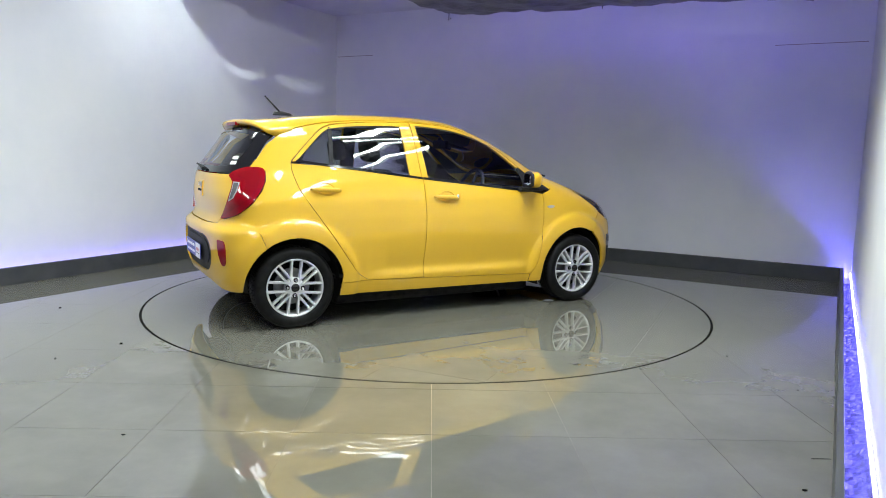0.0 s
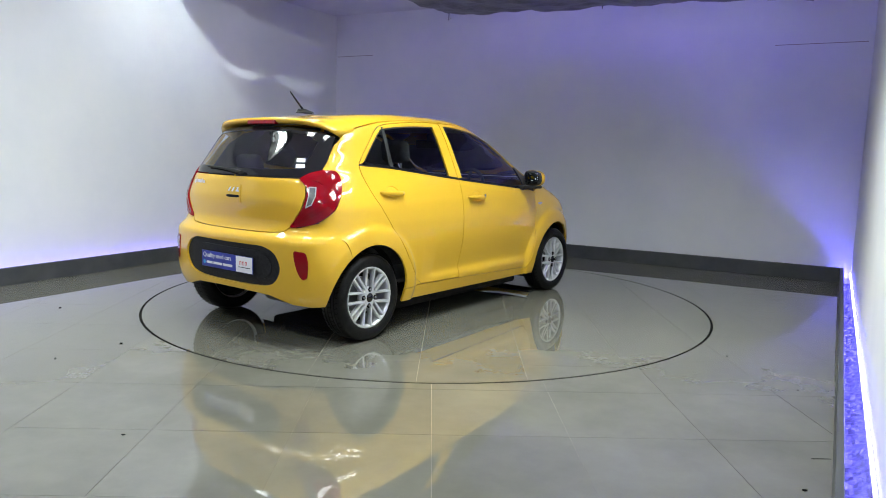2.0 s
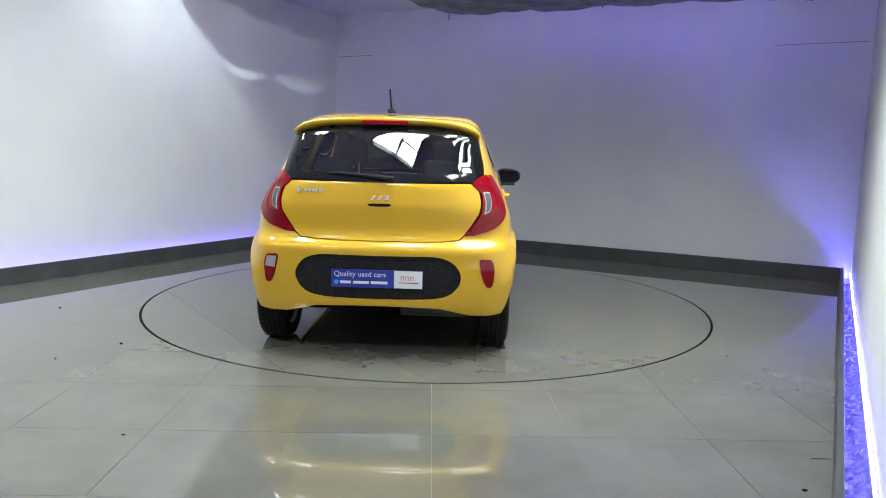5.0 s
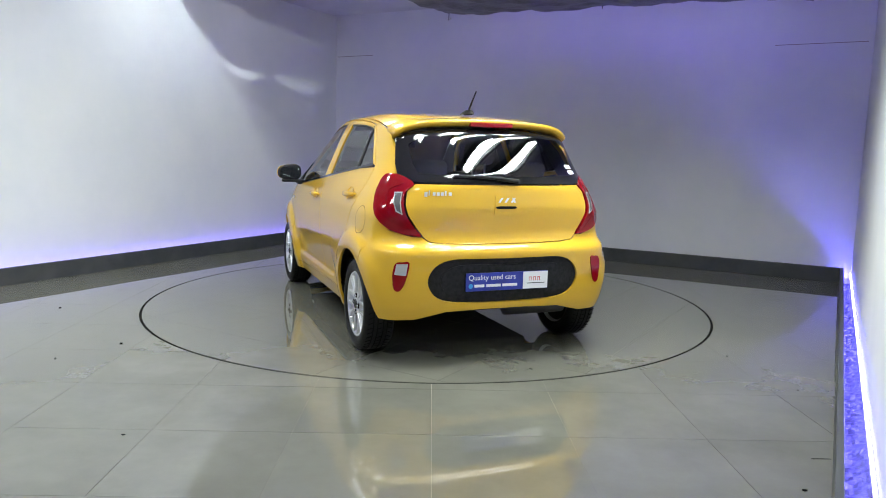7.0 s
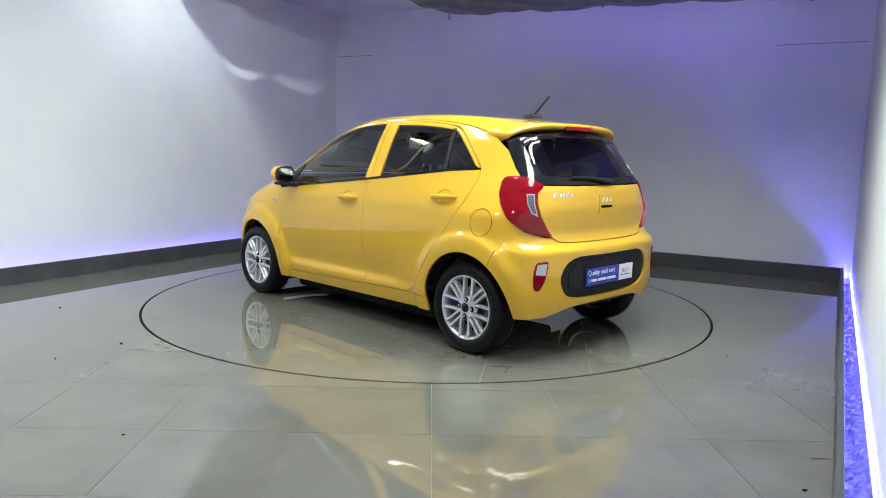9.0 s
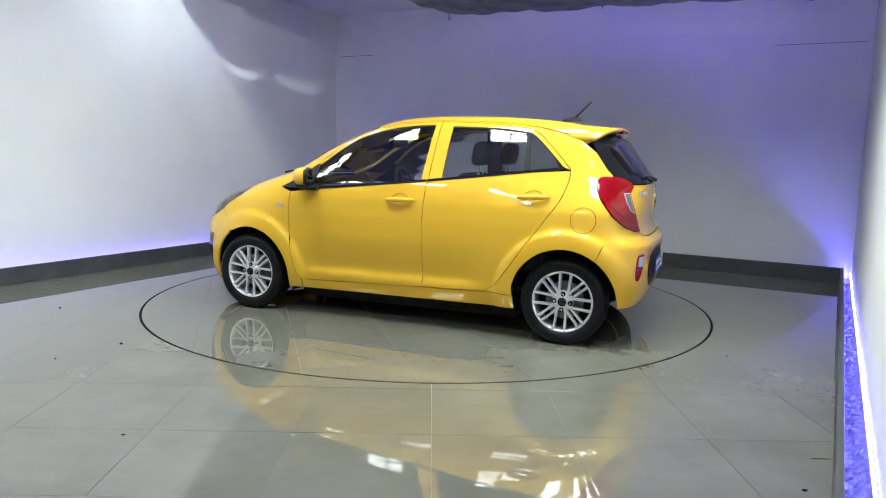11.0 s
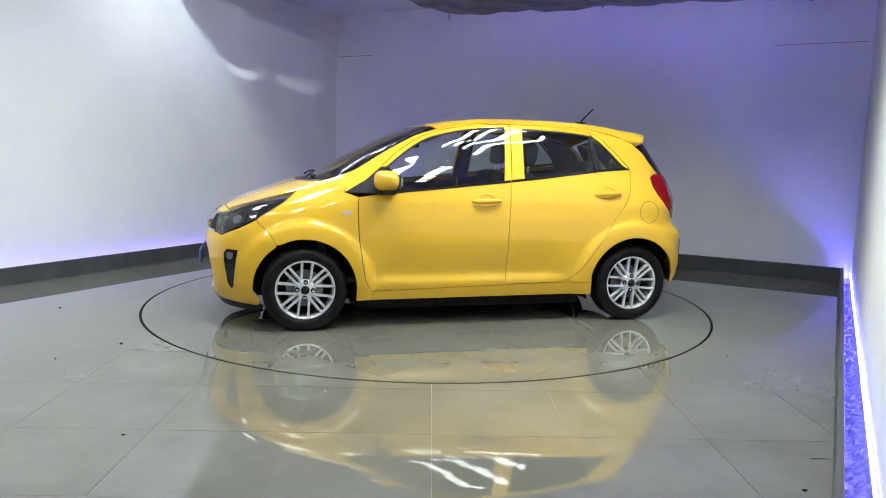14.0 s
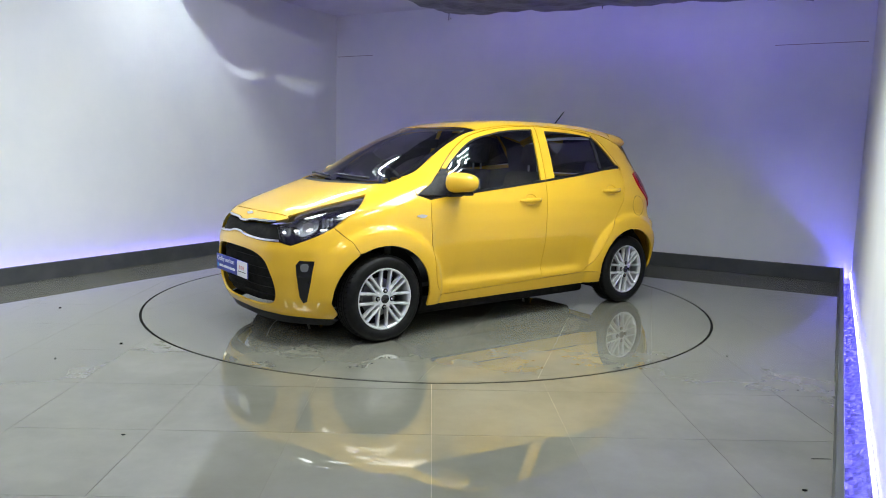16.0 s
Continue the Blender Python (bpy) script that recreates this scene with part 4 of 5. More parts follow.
def plate(car, x, sign, z):
    """Dealer's plate in place of the number: blue with white words, a white field at its end."""
    w, h = 0.53, 0.105
    p = part("dealer_plate", box(-0.003, 0.003, -w / 2, w / 2, -h / 2, h / 2, bevel=0.0015), mat_blue, car, "blue plate with white lettering", m=pose(x, 0, z, 0, 0, 0))
    front = Matrix.Translation((sign * 0.0032, 0, 0)) @ (Matrix(((0, 0, 1, 0), (1, 0, 0, 0), (0, 1, 0, 0), (0, 0, 0, 1))) if sign > 0 else Matrix(((0, 0, -1, 0), (-1, 0, 0, 0), (0, 1, 0, 0), (0, 0, 0, 1))))
    bm = box(0.10, w / 2 - 0.002, -h / 2 + 0.002, h / 2 - 0.002, 0, 0.0012)
    part("white_field", bm, mat_white, p, m=front)
    bm = bmesh.new()
    for i in range(3):
        x0 = 0.138 + i * 0.028
        slab(bm, x0, x0 + 0.0035, -0.004, 0.020, 0.0012, 0.002)
        slab(bm, x0 + 0.014, x0 + 0.0175, -0.004, 0.020, 0.0012, 0.002)
        slab(bm, x0 + 0.0035, x0 + 0.014, 0.0165, 0.020, 0.0012, 0.002)
    part("logo_bars", bm, mat_red_print, p, m=front)
    part("small_print", box(0.125, 0.24, -0.020, -0.016, 0.0012, 0.002), mat_gap, p, m=front)
    words("Quality used cars", 0.043, mat_white, p, front @ Matrix.Translation((-0.25, 0.012, 0.0006)))
    bm = bmesh.new()
    bmesh.ops.create_circle(bm, cap_ends=True, segments=16, radius=0.014, matrix=Matrix.Translation((-0.235, -0.022, 0.0010)))
    part("logo_dot", bm, mat_cyan, p, m=front)
    for a, b in ((-0.212, -0.150), (-0.138, -0.045), (-0.035, 0.062)):
        part("print_bar", box(a, b, -0.030, -0.014, 0, 0.0012), mat_white, p, m=front)
    return p


def front_panels(car):
    st = (2.0, 0.018)
    P = lambda x, z: (phi(x, z, FRONT_AXIS, 1), z)
    g_top = catmull([(0.0, 0.738), (3.5, 0.740), (7.0, 0.750), (16.0, 0.754), (26.6, 0.757)], 4)
    g_low = catmull([(31.2, 0.660), (22.0, 0.660), (16.0, 0.664), (8.0, 0.672), (4.0, 0.683), (0.0, 0.685)], 4)
    nose = g_top + [(27.5, 0.768), (31.0, 0.784), (32.0, 0.793), (20.0, 0.806), (0.0, 0.808)]
    nose_b = [(s, v + 0.014) for s, v in g_top] + [(27.3, 0.772), (31.6, 0.788), (30.6, 0.800), (20.0, 0.806), (0.0, 0.807)]
    panel("nose_panel", [nose_b, flip(nose_b)], on_front, car, mat_paint, step=st)
    grille = g_top + g_low
    panel("upper_grille", [grille, flip(grille)], on_front, car, mat_liner, step=st, rim=0, off=-0.02, label="narrow black upper grille")
    rim1 = [(s, v + 0.011) for s, v in g_top] + g_top[::-1]
    rim2 = g_low[:] + [(s, v - 0.012) for s, v in g_low[::-1]]
    panel("chrome_strip", [rim1, flip(rim1)], on_front, car, mat_chrome, step=st, rim=0.01, off=0.006)
    panel("chrome_strip", [rim2, flip(rim2)], on_front, car, mat_chrome, step=st, rim=0.01, off=0.006)
    panel("emblem", loop([(3.6, 0.790), (0, 0.799), (-3.6, 0.790), (0, 0.781)], 4), on_front, car, mat_chrome, step=(1.5, 0.02), rim=0.003, off=0.005)
    low = catmull([(0.0, 0.585), (10.0, 0.583), (18.0, 0.570), (24.0, 0.53), (27.5, 0.45), (29.4, 0.36), (29.0, 0.29), (25.0, 0.246), (14.0, 0.228), (0.0, 0.224)], 4)
    arch = [P(x, z) for x, z in arc(WHEEL_X, ARCH, 56, -2, 9)]
    outer = [(s, v - 0.015) for s, v in g_low[::-1]] + [(32.4, 0.640), (36.2, 0.629), (45.8, 0.688), (54.4, 0.757), P(1.515, 0.739), P(1.428, 0.658), P(1.386, 0.585)] + arch + [(53.0, 0.20), (51.0, 0.165), (40.0, 0.175), (24.0, 0.185), (0.0, 0.185)]
    c_shape = outer + low[::-1]
    panel("front_bumper", [c_shape, flip(c_shape)], on_front, car, mat_paint, step=st)
    panel("lower_grille", [low, flip(low)], on_front, car, mat_liner, step=st, rim=0, off=-0.05, label="black lower grille opening")
    for i in range(5):
        z = 0.27 + i * 0.062
        bar = [(s, z) for s in (-27.0, -14.0, 0, 14.0, 27.0)]
        bar = bar + [(s, z + 0.012) for s, _ in bar[::-1]]
        panel("grille_bar", bar, on_front, car, mat_liner, step=st, rim=0.01, off=-0.042)
    lip = [(0.0, 0.180), (24.0, 0.180), (40.0, 0.170), (51.0, 0.160), (53.0, 0.15), (50.0, 0.115), (24.0, 0.125), (0.0, 0.13)]
    panel("chin_spoiler", [lip, flip(lip)], on_front, car, mat_black, step=st, off=-0.004)
    plate(car, 1.902, 1, 0.445)
    for right in (False, True):
        f = (lambda q: flip(q)) if right else (lambda q: q)
        outline = catmull(LAMP_FRONT[:5], 4) + catmull(LAMP_FRONT[5:9], 4) + [LAMP_FRONT[9]]
        lamp = panel("headlamp", f(outline), on_front, car, mat_gloss_black, step=(2.0, 0.02), rim=0.01, off=-0.030, label="headlamp with clear cover over a dark housing")
        panel("lamp_cover", f(outline), on_front, lamp, mat_clear, step=(2.0, 0.02), rim=0, off=0.002, label="clear lamp cover")
        panel("reflector", f(loop([(36.8, 0.752), (39.5, 0.790), (44.0, 0.812), (46.0, 0.77), (45.0, 0.722), (39.5, 0.690)], 3)), on_front, lamp, mat_lamp_in, step=(1.5, 0.015), rim=0.012, off=-0.016, label="silver headlamp reflector")
        panel("bulb_lens", f(loop([(39.5, 0.752), (41.5, 0.775), (44.0, 0.76), (43.5, 0.725), (41.0, 0.718)], 3)), on_front, lamp, mat_white_lens, step=(1.5, 0.015), rim=0.006, off=-0.010)
        for i in range(3):
            panel("indicator_fin", f([(47.6 + 1.7 * i, 0.735 + 0.010 * i), (48.6 + 1.7 * i, 0.742 + 0.010 * i), (48.3 + 1.7 * i, 0.806), (47.3 + 1.7 * i, 0.800)]), on_front, lamp, mat_lamp_in, step=(2, 0.02), rim=0.01, off=-0.014)
        panel("position_lens", f(loop([(31.2, 0.728), (34.3, 0.738), (34.9, 0.690), (32.7, 0.690)], 3)), on_front, lamp, mat_lamp_in, step=(1.5, 0.015), rim=0.008, off=-0.015)
        top = catmull(LAMP_FRONT[1:5], 4)
        strip_top = top[2:] + [(s - 0.4, v - 0.018 - 0.010 * i / len(top)) for i, (s, v) in enumerate(top[2:])][::-1][1:]
        panel("light_bar", f(strip_top), on_front, lamp, mat_lamp_in, step=(2, 0.02), rim=0.008, off=-0.010, label="bright silver light bar along the lamp's top")
        pocket = [(38.5, 0.513), (39.9, 0.542), (45.6, 0.540), (44.1, 0.41), (42.3, 0.285), (40.9, 0.275), (39.7, 0.319)]
        fog = panel("fog_pocket", f(pocket), on_front, car, mat_gloss_black, step=(1.5, 0.02), rim=0.004, off=0.003, label="black fog lamp pocket in the bumper")
        panel("fog_lamp", f(loop([(40.6, 0.518), (43.2, 0.521), (43.0, 0.480), (40.8, 0.478)], 4)), on_front, fog, mat_fog, step=(1.5, 0.015), rim=0.006, off=0.008, label="round clear fog lamp")


def mirror(car, right):
    s = -1 if right else 1
    bm = bmesh.new()
    bmesh.ops.create_uvsphere(bm, u_segments=24, v_segments=14, radius=1.0)
    for v in bm.verts:
        x, y, z = v.co
        f = lambda k, e: math.copysign(abs(k) ** e, k)
        x, y, z = f(x, 0.8), f(y, 0.72), f(z, 0.75)
        v.co = Vector((0.662 + 0.066 * x - 0.030 * y + (0.02 * (1 - y * y) if x > 0 else 0), s * (0.862 + 0.105 * y), 1.022 + 0.066 * z * (1 - 0.14 * y)))
        if x < 0:
            v.co.x = max(v.co.x, 0.620 - 0.030 * y)
    for f in bm.faces:
        if f.calc_center_median().x < 0.640 - 0.28 * (abs(f.calc_center_median().y) - 0.862):
            f.material_index = 1
    m = part("wing_mirror", bm, [mat_paint, mat_black], car, "yellow wing mirror housing", smooth=True)
    bm = bmesh.new()
    pts = [(0.613 - 0.030 * a, s * (0.862 + 0.080 * a), 1.022 + 0.048 * b) for a, b in ((-1, -0.7), (-0.8, -1), (0.8, -0.9), (1, -0.6), (1, 0.6), (0.8, 0.9), (-0.8, 1), (-1, 0.7))]
    bm.faces.new([bm.verts.new(p) for p in pts])
    r = bmesh.ops.extrude_face_region(bm, geom=bm.faces[:])
    for v in r["geom"]:
        if isinstance(v, bmesh.types.BMVert):
            v.co.x += 0.012
    bmesh.ops.recalc_face_normals(bm, faces=bm.faces)
    part("mirror_glass", bm, mat_mirror, m, "silver mirror glass")
    bm = bmesh.new()
    slab(bm, 0.610, 0.70, s * 0.735, s * 0.92, 0.940, 0.962, bevel=0.008)
    slab(bm, 0.60, 0.72, s * 0.70, s * 0.80, 0.925, 0.958, bevel=0.010)
    part("mirror_foot", bm, mat_black, m)


def lathe(profile, n=48):
    """Turns a line of (radius, y) round the y axis."""
    bm = bmesh.new()
    rows = [[bm.verts.new((r * math.cos(a), y, r * math.sin(a))) for r, y in profile] for a in np.linspace(0, 2 * math.pi, n, endpoint=False)]
    for i in range(n):
        r0, r1 = rows[i], rows[(i + 1) % n]
        for j in range(len(profile) - 1):
            bm.faces.new((r0[j], r0[j + 1], r1[j + 1], r1[j]))
    bmesh.ops.recalc_face_normals(bm, faces=bm.faces)
    return bm


def wheel(car, x, right):
    """Local: the outer face looks along +y."""
    m = pose(x, -0.775 if right else 0.775, WHEEL_Z, 0, 0, 180 if right else 0)
    bm = lathe([(0.196, -0.165), (0.225, -0.178), (0.262, -0.172), (0.279, -0.155), (0.2825, -0.12), (0.2835, -0.083), (0.2825, -0.045), (0.279, -0.015), (0.262, 0.004), (0.245, 0.010), (0.225, 0.009), (0.205, 0.002), (0.198, -0.006), (0.194, -0.02)], 72)
    for f in bm.faces:
        f.smooth = True
    # tread grooves as dark bands standing in the tread
    w = part("tyre", bm, mat_rubber, car, "black road tyre with grooved tread", m=m)
    bm = bmesh.new()
    for y in (-0.125, -0.10, -0.066, -0.04):
        g = lathe([(0.2832, y - 0.003), (0.2845, y - 0.002), (0.2845, y + 0.002), (0.2832, y + 0.003)], 60)
        me = bpy.data.meshes.new("tmp")
        g.to_mesh(me)
        g.free()
        bm.from_mesh(me)
        bpy.data.meshes.remove(me)
    for i in range(54):
        a = 2 * math.pi * i / 54
        for y, lean in ((-0.021, 0.35), (-0.144, -0.35), (-0.083, 0.2)):
            bmesh.ops.create_cube(bm, size=1.0, matrix=Matrix.Rotation(-a, 4, "Y") @ Matrix.Translation((0.2824, y, 0)) @ Matrix.Rotation(lean, 4, "X") @ Matrix.Diagonal((0.003, 0.030, 0.0045, 1)))
    part("tread_groove", bm, mat_gap, w)
    bm = lathe([(0.198, -0.160), (0.185, -0.150), (0.180, -0.05), (0.183, -0.020), (0.1885, -0.006), (0.1985, -0.001), (0.2005, -0.006), (0.198, -0.014)], 64)
    rim = part("rim", bm, mat_alloy, w, "silver alloy rim with narrow and wide twin spokes", smooth=True)
    bm = bmesh.new()
    for k in range(8):
        a = 2 * math.pi * (k + 0.1) / 8
        for sgn in (-1, 1):
            h = 0.0092
            base_r, end_r = 0.040, 0.188
            pts = []
            for t in (0, 0.35, 0.7, 1.0):
                r = base_r + (end_r - base_r) * t
                off = sgn * (0.0165 + 0.003 * t if k % 2 else 0.0290 + 0.006 * t)
                dep = -0.004 * (1 - (2 * t - 1) ** 2)
                wd = h * (0.9 + 0.15 * t)
                pts.append((r, off, dep, wd))
            rows = []
            for r, off, dep, wd in pts:
                row = []
                for dy, dw in ((-0.034, 0.85), (-0.012, 1.0), (-0.004, 0.62), (-0.004, -0.62), (-0.012, -1.0), (-0.034, -0.85)):
                    px, pz = r, off + wd * dw
                    row.append(bm.verts.new((px * math.cos(a) - pz * math.sin(a), dep + dy, px * math.sin(a) + pz * math.cos(a))))
                rows.append(row)
            for r0, r1 in zip(rows, rows[1:]):
                for i in range(6):
                    j = (i + 1) % 6
                    bm.faces.new((r0[i], r0[j], r1[j], r1[i]))
            bm.faces.new(rows[0][::-1])
            bm.faces.new(rows[-1])
    bmesh.ops.recalc_face_normals(bm, faces=bm.faces)
    part("spokes", bm, mat_alloy, rim)
    bm = lathe([(0.0, -0.004), (0.03, -0.004), (0.052, -0.008), (0.068, -0.016), (0.07, -0.045)], 32)
    part("hub", bm, mat_alloy, rim, smooth=True)
    bm = lathe([(0.0, 0.0025), (0.024, 0.002), (0.029, -0.001), (0.029, -0.006)], 28)
    part("centre_cap", bm, mat_gloss_black, rim, smooth=True, label="small black centre cap")
    for k in range(4):
        a = 2 * math.pi * (k + 0.05) / 4
        spot = Matrix.Translation((0.052 * math.cos(a), -0.004, 0.052 * math.sin(a)))
        part("nut_socket", lathe([(0.0, 0.0005), (0.0155, 0.0005), (0.0165, -0.004)], 14), mat_gap, rim, m=spot)
        part("wheel_nut", lathe([(0.0, 0.008), (0.006, 0.008), (0.0095, 0.004), (0.0100, -0.01)], 10), mat_chrome, rim, m=spot)
    bm = lathe([(0.03, -0.085), (0.125, -0.085), (0.125, -0.10), (0.03, -0.10)], 40)
    part("brake_disc", bm, mat_brake, w)
    bm = lathe([(0.0, -0.14), (0.19, -0.14), (0.19, -0.15)], 32)
    part("wheel_back", bm, mat_liner, w)


def soft_block(x0, x1, y0, y1, z0, z1, r=0.04, lean=0.0):
    bm = box(x0, x1, y0, y1, z0, z1)
    bmesh.ops.bevel(bm, geom=bm.edges[:], offset=r, segments=3, affect="EDGES", profile=0.5)
    for v in bm.verts:
        v.co.x -= lean * (v.co.z - z0)
    return bm


def cabin(car):
    for y in (-0.35, 0.35):
        seat = part("front_seat", soft_block(-0.30, 0.22, y - 0.24, y + 0.24, 0.42, 0.60, 0.05), mat_seat, car, "dark cloth front seat", smooth=True)
        part("backrest", soft_block(-0.34, -0.22, y - 0.23, y + 0.23, 0.56, 1.08, 0.05, 0.30), mat_seat, seat, smooth=True)
        part("headrest", soft_block(-0.53, -0.43, y - 0.12, y + 0.12, 1.13, 1.30, 0.045, 0.15), mat_seat, seat, smooth=True)
        bm = bmesh.new()
        for d in (-0.05, 0.05):
            slab(bm, -0.49, -0.478, y + d - 0.005, y + d + 0.005, 1.03, 1.16)
        part("headrest_post", bm, mat_alu, seat)
    bench = part("rear_seat", soft_block(-1.05, -0.62, -0.62, 0.62, 0.42, 0.60, 0.05), mat_seat, car, "dark cloth rear bench seat", smooth=True)
    part("backrest", soft_block(-1.10, -0.98, -0.60, 0.60, 0.56, 1.03, 0.05, 0.30), mat_seat, bench, smooth=True)
    for y in (-0.34, 0.34):
        part("headrest", soft_block(-1.30, -1.21, y - 0.12, y + 0.12, 1.02, 1.17, 0.04, 0.15), mat_seat, bench, smooth=True)
    part("parcel_shelf", soft_block(-1.52, -1.22, -0.50, 0.50, 0.98, 1.0, 0.008), mat_trim, car)
    bm = soft_block(0.48, 1.02, -0.62, 0.62, 0.62, 0.93, 0.06)
    part("dashboard", bm, mat_trim, car, smooth=True)
    part("cabin_floor", box(-1.42, 1.1, -0.62, 0.62, 0.30, 0.33), mat_trim, car)
    part("bulkhead", box(1.05, 1.10, -0.60, 0.60, 0.3, 0.93), mat_trim, car)
    m = Matrix.Translation((0.40, -0.35, 0.92)) @ Matrix.Rotation(radians(-65), 4, "Y")
    bm = bmesh.new()
    n, k, R, r = 40, 10, 0.175, 0.015
    ring = [[bm.verts.new(((R + r * math.cos(b)) * math.cos(a), (R + r * math.cos(b)) * math.sin(a), r * math.sin(b))) for b in np.linspace(0, 2 * math.pi, k, endpoint=False)] for a in np.linspace(0, 2 * math.pi, n, endpoint=False)]
    for i in range(n):
        for j in range(k):
            bm.faces.new((ring[i][j], ring[(i + 1) % n][j], ring[(i + 1) % n][(j + 1) % k], ring[i][(j + 1) % k]))
    slab(bm, -0.05, 0.05, -0.06, 0.06, -0.03, 0.0, bevel=0.012)
    for a in (0, 180, 270):
        c, s = math.cos(radians(a + 90)), math.sin(radians(a + 90))
        slab(bm, min(0, 0.17 * c) - 0.012, max(0, 0.17 * c) + 0.012, min(0, 0.17 * s) - 0.012, max(0, 0.17 * s) + 0.012, -0.016, -0.004)
    part("steering_wheel", bm, mat_trim, car, "dark steering wheel", smooth=True, m=m)
    part("inner_mirror", soft_block(0.30, 0.33, -0.12, 0.12, 1.245, 1.315, 0.012), mat_black, car)
    # screen wipers at the foot of the windscreen
    for y0, y1 in ((0.42, -0.02), (-0.05, -0.5)):
        bm = bmesh.new()
        cs = []
        for t in np.linspace(0, 1, 6):
            y = y0 + (y1 - y0) * t
            x = 1.155 - 0.25 * y * y - 0.04 * t
            cs.append(Vector((x, y, float(on_top(np.array([x]), np.array([y]))[0, 2]) + 0.014)))
        for a, b in zip(cs, cs[1:]):
            d = b - a
            bmesh.ops.create_cone(bm, segments=6, radius1=0.008, radius2=0.008, depth=d.length * 1.05, cap_ends=True, matrix=Matrix.Translation((a + b) / 2) @ d.to_track_quat("Z", "Y").to_matrix().to_4x4())
        part("wiper", bm, mat_black, car)
    # underbody and silencer
    bm = box(-1.12, 1.55, -0.50, 0.50, 0.20, 0.255, bevel=0.01)
    part("underbody", bm, mat_liner, car)
    # black pan hung extra low, standing in for the shade under the car
    part("low_shade_pan", box(-0.86, 0.84, -0.61, 0.61, 0.105, 0.235, bevel=0.03), mat_liner, car)
    bm = bmesh.new()
    bmesh.ops.create_cone(bm, segments=20, radius1=0.07, radius2=0.07, depth=0.40, cap_ends=True, matrix=Matrix.Translation((-1.45, -0.32, 0.285)) @ Matrix.Rotation(radians(90), 4, "X"))
    part("silencer", bm, mat_exhaust, car, smooth=True)
    bm = bmesh.new()
    for x in (-WHEEL_X, WHEEL_X):
        bmesh.ops.create_cone(bm, segments=10, radius1=0.03, radius2=0.03, depth=1.3, cap_ends=True, matrix=Matrix.Translation((x, 0, 0.25)) @ Matrix.Rotation(radians(90), 4, "X"))
    part("axle", bm, mat_liner, car)


def build_car():
    car = tagged(empty("car"), "small bright yellow five-door hatchback parked on the turntable", "car")
    for right in (False, True):
        side_panels(car, right)
        mirror(car, right)
        for x in (-WHEEL_X, WHEEL_X):
            wheel(car, x, right)
    top_panels(car)
    rear_panels(car)
    front_panels(car)
    cabin(car)
    return car


car = build_car()


# ---------------------------------------------------------------- turntable and tiles
def cut_square(x0, y0, s, r, inside):
    """A tile's outline, trimmed by the turntable's circle: what lies inside, or outside of it."""
    n = 24
    ring = []
    cs = [(x0, y0), (x0 + s, y0), (x0 + s, y0 + s), (x0, y0 + s)]
    for i in range(4):
        (ax, ay), (bx, by) = cs[i], cs[(i + 1) % 4]
        ring += [(ax + (bx - ax) * k / n, ay + (by - ay) * k / n) for k in range(n)]
    ok = [(math.hypot(x, y) < r) == inside for x, y in ring]
    if all(ok):
        return cs
    if not any(ok):
        return None
    m = len(ring)
    start = next(i for i in range(m) if ok[i] and not ok[i - 1])
    out = []
    i = 0
    while i < m:
        p = ring[(start + i) % m]
        if ok[(start + i) % m]:
            out.append(p)
            i += 1
            continue
        a = math.atan2(out[-1][1], out[-1][0])
        while i < m and not ok[(start + i) % m]:
            i += 1
        q = ring[(start + i) % m]
        b = math.atan2(q[1], q[0])
        d = (b - a + math.pi) % (2 * math.pi) - math.pi
        out += [(r * math.cos(a + d * k / 12), r * math.sin(a + d * k / 12)) for k in range(13)]
    # straight runs need no more than their ends
    slim = []
    for i, p in enumerate(out):
        a, b = out[i - 1], out[(i + 1) % len(out)]
        if abs((p[0] - a[0]) * (b[1] - p[1]) - (p[1] - a[1]) * (b[0] - p[0])) > 1e-9 and math.dist(p, a) > 1e-4:
            slim.append(p)
    return slim if len(slim) > 2 else None


TILE, JOINT = 0.605, 0.0022
X0, Y0 = 0.025, -2.935


def in_room(x, y):
    a = math.radians(-ROOM_TURN)
    return x * math.cos(a) - y * math.sin(a), x * math.sin(a) + y * math.cos(a)


def clip_room(poly):
    """Trims an outline at the kerb boards."""
    pts = [in_room(x, y) for x, y in poly]
    for axis, limit, sign in ((0, KERB_L, 1), (0, KERB_R, -1), (1, KERB_B, -1), (1, WALL_F + 0.12, 1)):
        out = []
        for i, p in enumerate(pts):
            q = pts[i - 1]
            dp, dq = sign * (p[axis] - limit), sign * (q[axis] - limit)
            if (dp > 0) != (dq > 0):
                t = dq / (dq - dp)
                out.append((q[0] + (p[0] - q[0]) * t, q[1] + (p[1] - q[1]) * t))
            if dp > 0:
                out.append(p)
        pts = out
        if len(pts) < 3:
            return None
    a = math.radians(ROOM_TURN)
    return [(x * math.cos(a) - y * math.sin(a), x * math.sin(a) + y * math.cos(a)) for x, y in pts]


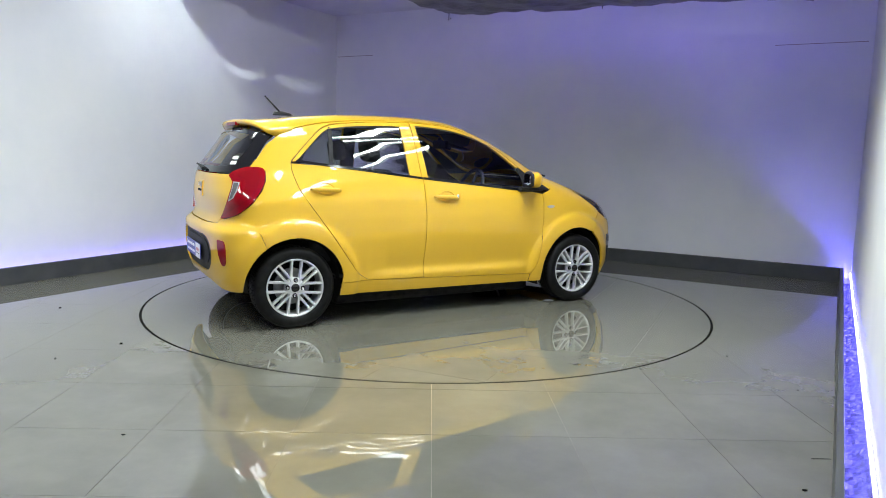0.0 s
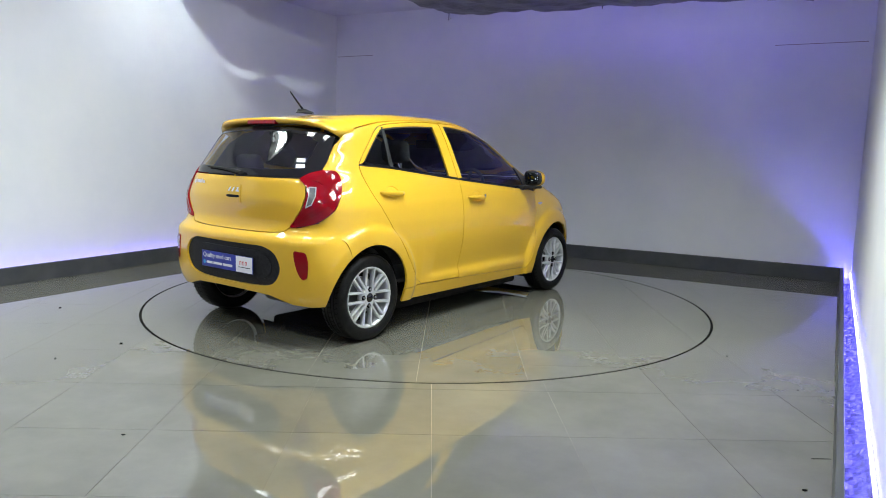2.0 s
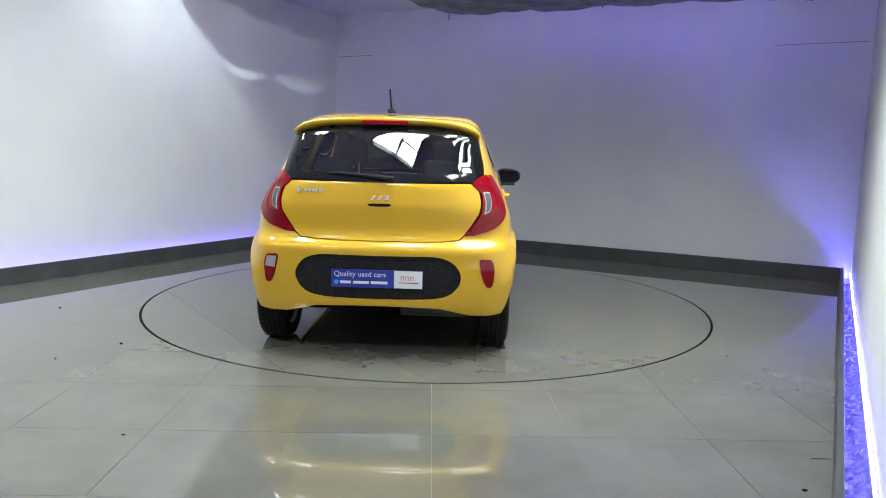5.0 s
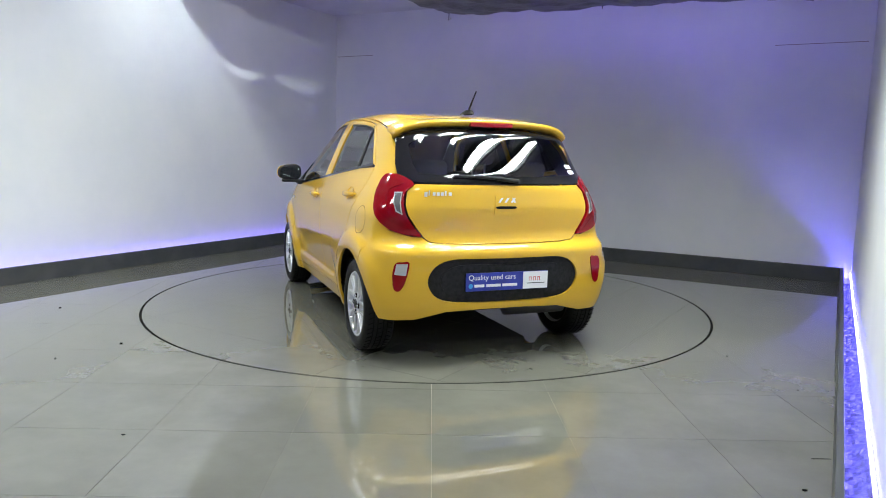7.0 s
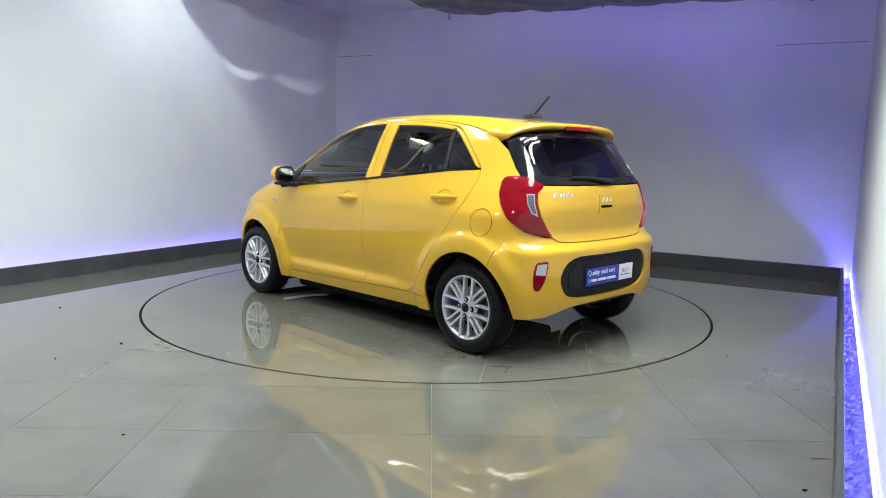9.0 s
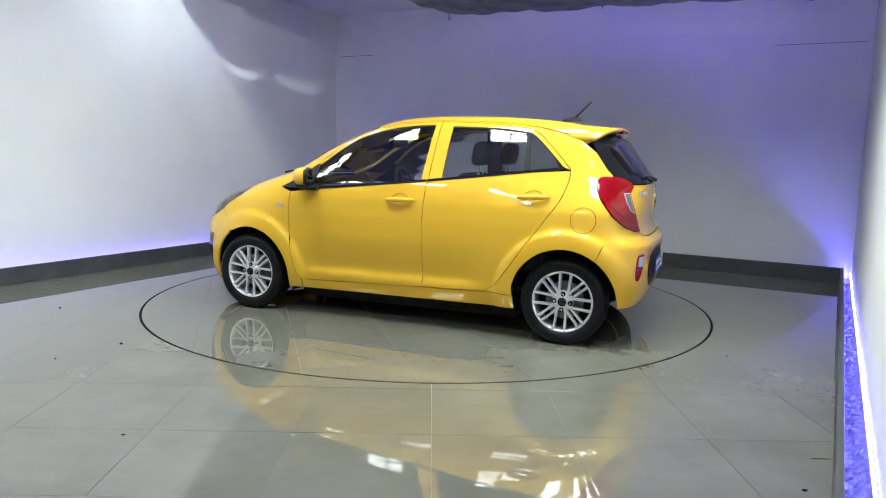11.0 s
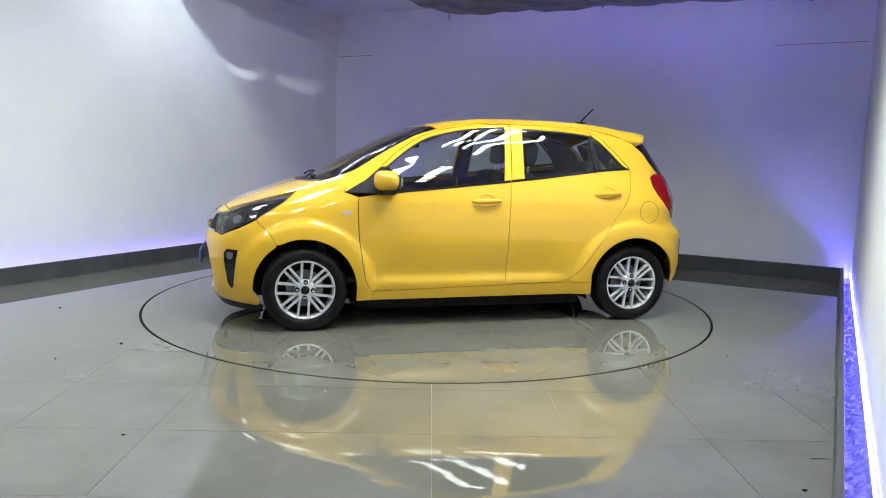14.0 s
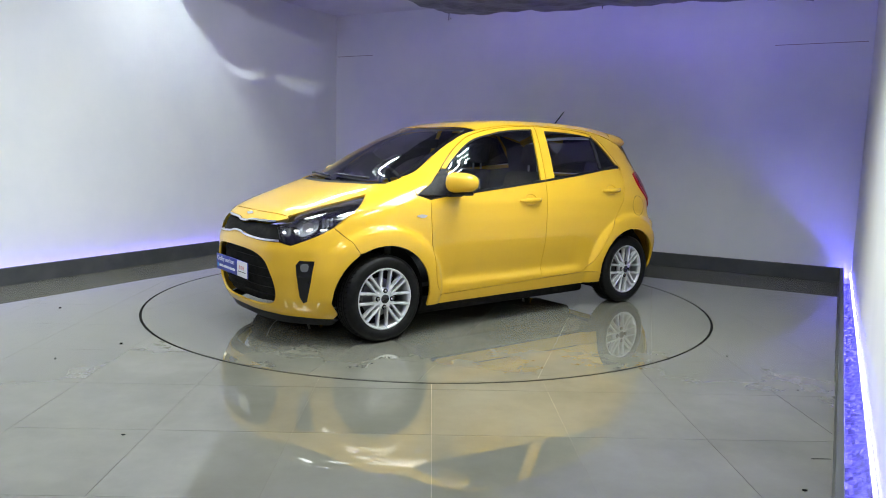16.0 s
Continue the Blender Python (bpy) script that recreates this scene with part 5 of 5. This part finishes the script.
floor = bpy.data.objects["floor"]
BACK = ROOM.inverted()
disc = tagged(empty("turntable"), "flush round turntable paved with the same grey tiles", "turntable")
bm = bmesh.new()
bmesh.ops.create_cone(bm, segments=128, radius1=DISC_R - 0.009, radius2=DISC_R - 0.009, depth=0.01, cap_ends=True, matrix=Matrix.Translation((0, 0, -0.0065)))
part("disc_bed", bm, mat_grout, disc)
whole = None
for i in range(-9, 10):
    for j in range(-12, 13):
        x, y = X0 + i * TILE, Y0 + j * TILE
        poly = cut_square(x + JOINT / 2, y + JOINT / 2, TILE - JOINT, DISC_R + 0.009, False)
        poly = clip_room(poly) if poly else None
        if poly and len(poly) > 2:
            ob = part("tile", prism(poly, -0.006, 0.0), mat_tile, floor)
            ob.matrix_parent_inverse = BACK
DISC_SHIFT, DISC_TURN = (-0.03, -0.015), 36.5
for i in range(-5, 5):
    for j in range(-5, 5):
        x, y = DISC_SHIFT[0] + i * TILE, DISC_SHIFT[1] + j * TILE
        poly = cut_square(x + JOINT / 2, y + JOINT / 2, TILE - JOINT, DISC_R - 0.009, True)
        if poly:
            part("tile", prism(poly, -0.0015, 0.0), mat_tile, disc, m=pose(0, 0, 0, 0, 0, DISC_TURN))
# bits of grit and a short scratch on the floor
for x, y, r in ((-1.89, -1.58, 0.012), (-1.28, -3.0, 0.009), (-2.12, -1.92, 0.008), (1.42, -3.41, 0.010), (1.87, -1.6, 0.006), (1.99, -2.24, 0.006), (-2.74, -0.64, 0.010)):
    rng = random.Random(int(x * 100))
    bm = bmesh.new()
    bmesh.ops.create_icosphere(bm, subdivisions=1, radius=1.0)
    for v in bm.verts:
        v.co = Vector((v.co.x * r * rng.uniform(0.8, 1.5), v.co.y * r * rng.uniform(0.6, 1.0), 0.003 + 0.003 * v.co.z))
    tagged(link("grit", bm, mat_gap, m=Matrix.Translation((x, y, 0))), "tiny dark speck of grit lying on the tiles", "debris", "grit on the floor")
scratch = tagged(link("scratch", box(1.60, 1.68, -3.122, -3.117, 0.0002, 0.0012), mat_gap), "short dark scratch across a floor tile", "mark")
# dark slot round the disc
bm = bmesh.new()
n = 160
for r0, r1 in ((DISC_R - 0.0092, DISC_R + 0.0095),):
    v = [(bm.verts.new((r0 * math.cos(a), r0 * math.sin(a), -0.0022)), bm.verts.new((r1 * math.cos(a), r1 * math.sin(a), -0.0022))) for a in np.linspace(0, 2 * math.pi, n, endpoint=False)]
    for i in range(n):
        (a, b), (c, d) = v[i], v[(i + 1) % n]
        bm.faces.new((a, b, d, c))
slot = tagged(link("trim_6", bm, mat_gap), "narrow dark slot round the turntable", "trim", kind="structure")


# ---------------------------------------------------------------- what turns
def motions():
    rows_d, rows_c = [], []
    for k in range(33):
        t = k * 0.5
        turn = pose(0, 0, 0, 0, 0, START + SPEED * t)
        rows_d.append((t, turn))
        rows_c.append((t, turn @ pose(CAR_OFF[0], CAR_OFF[1], 0.0)))
    walk(disc, rows_d)
    walk(car, rows_c)


motions()
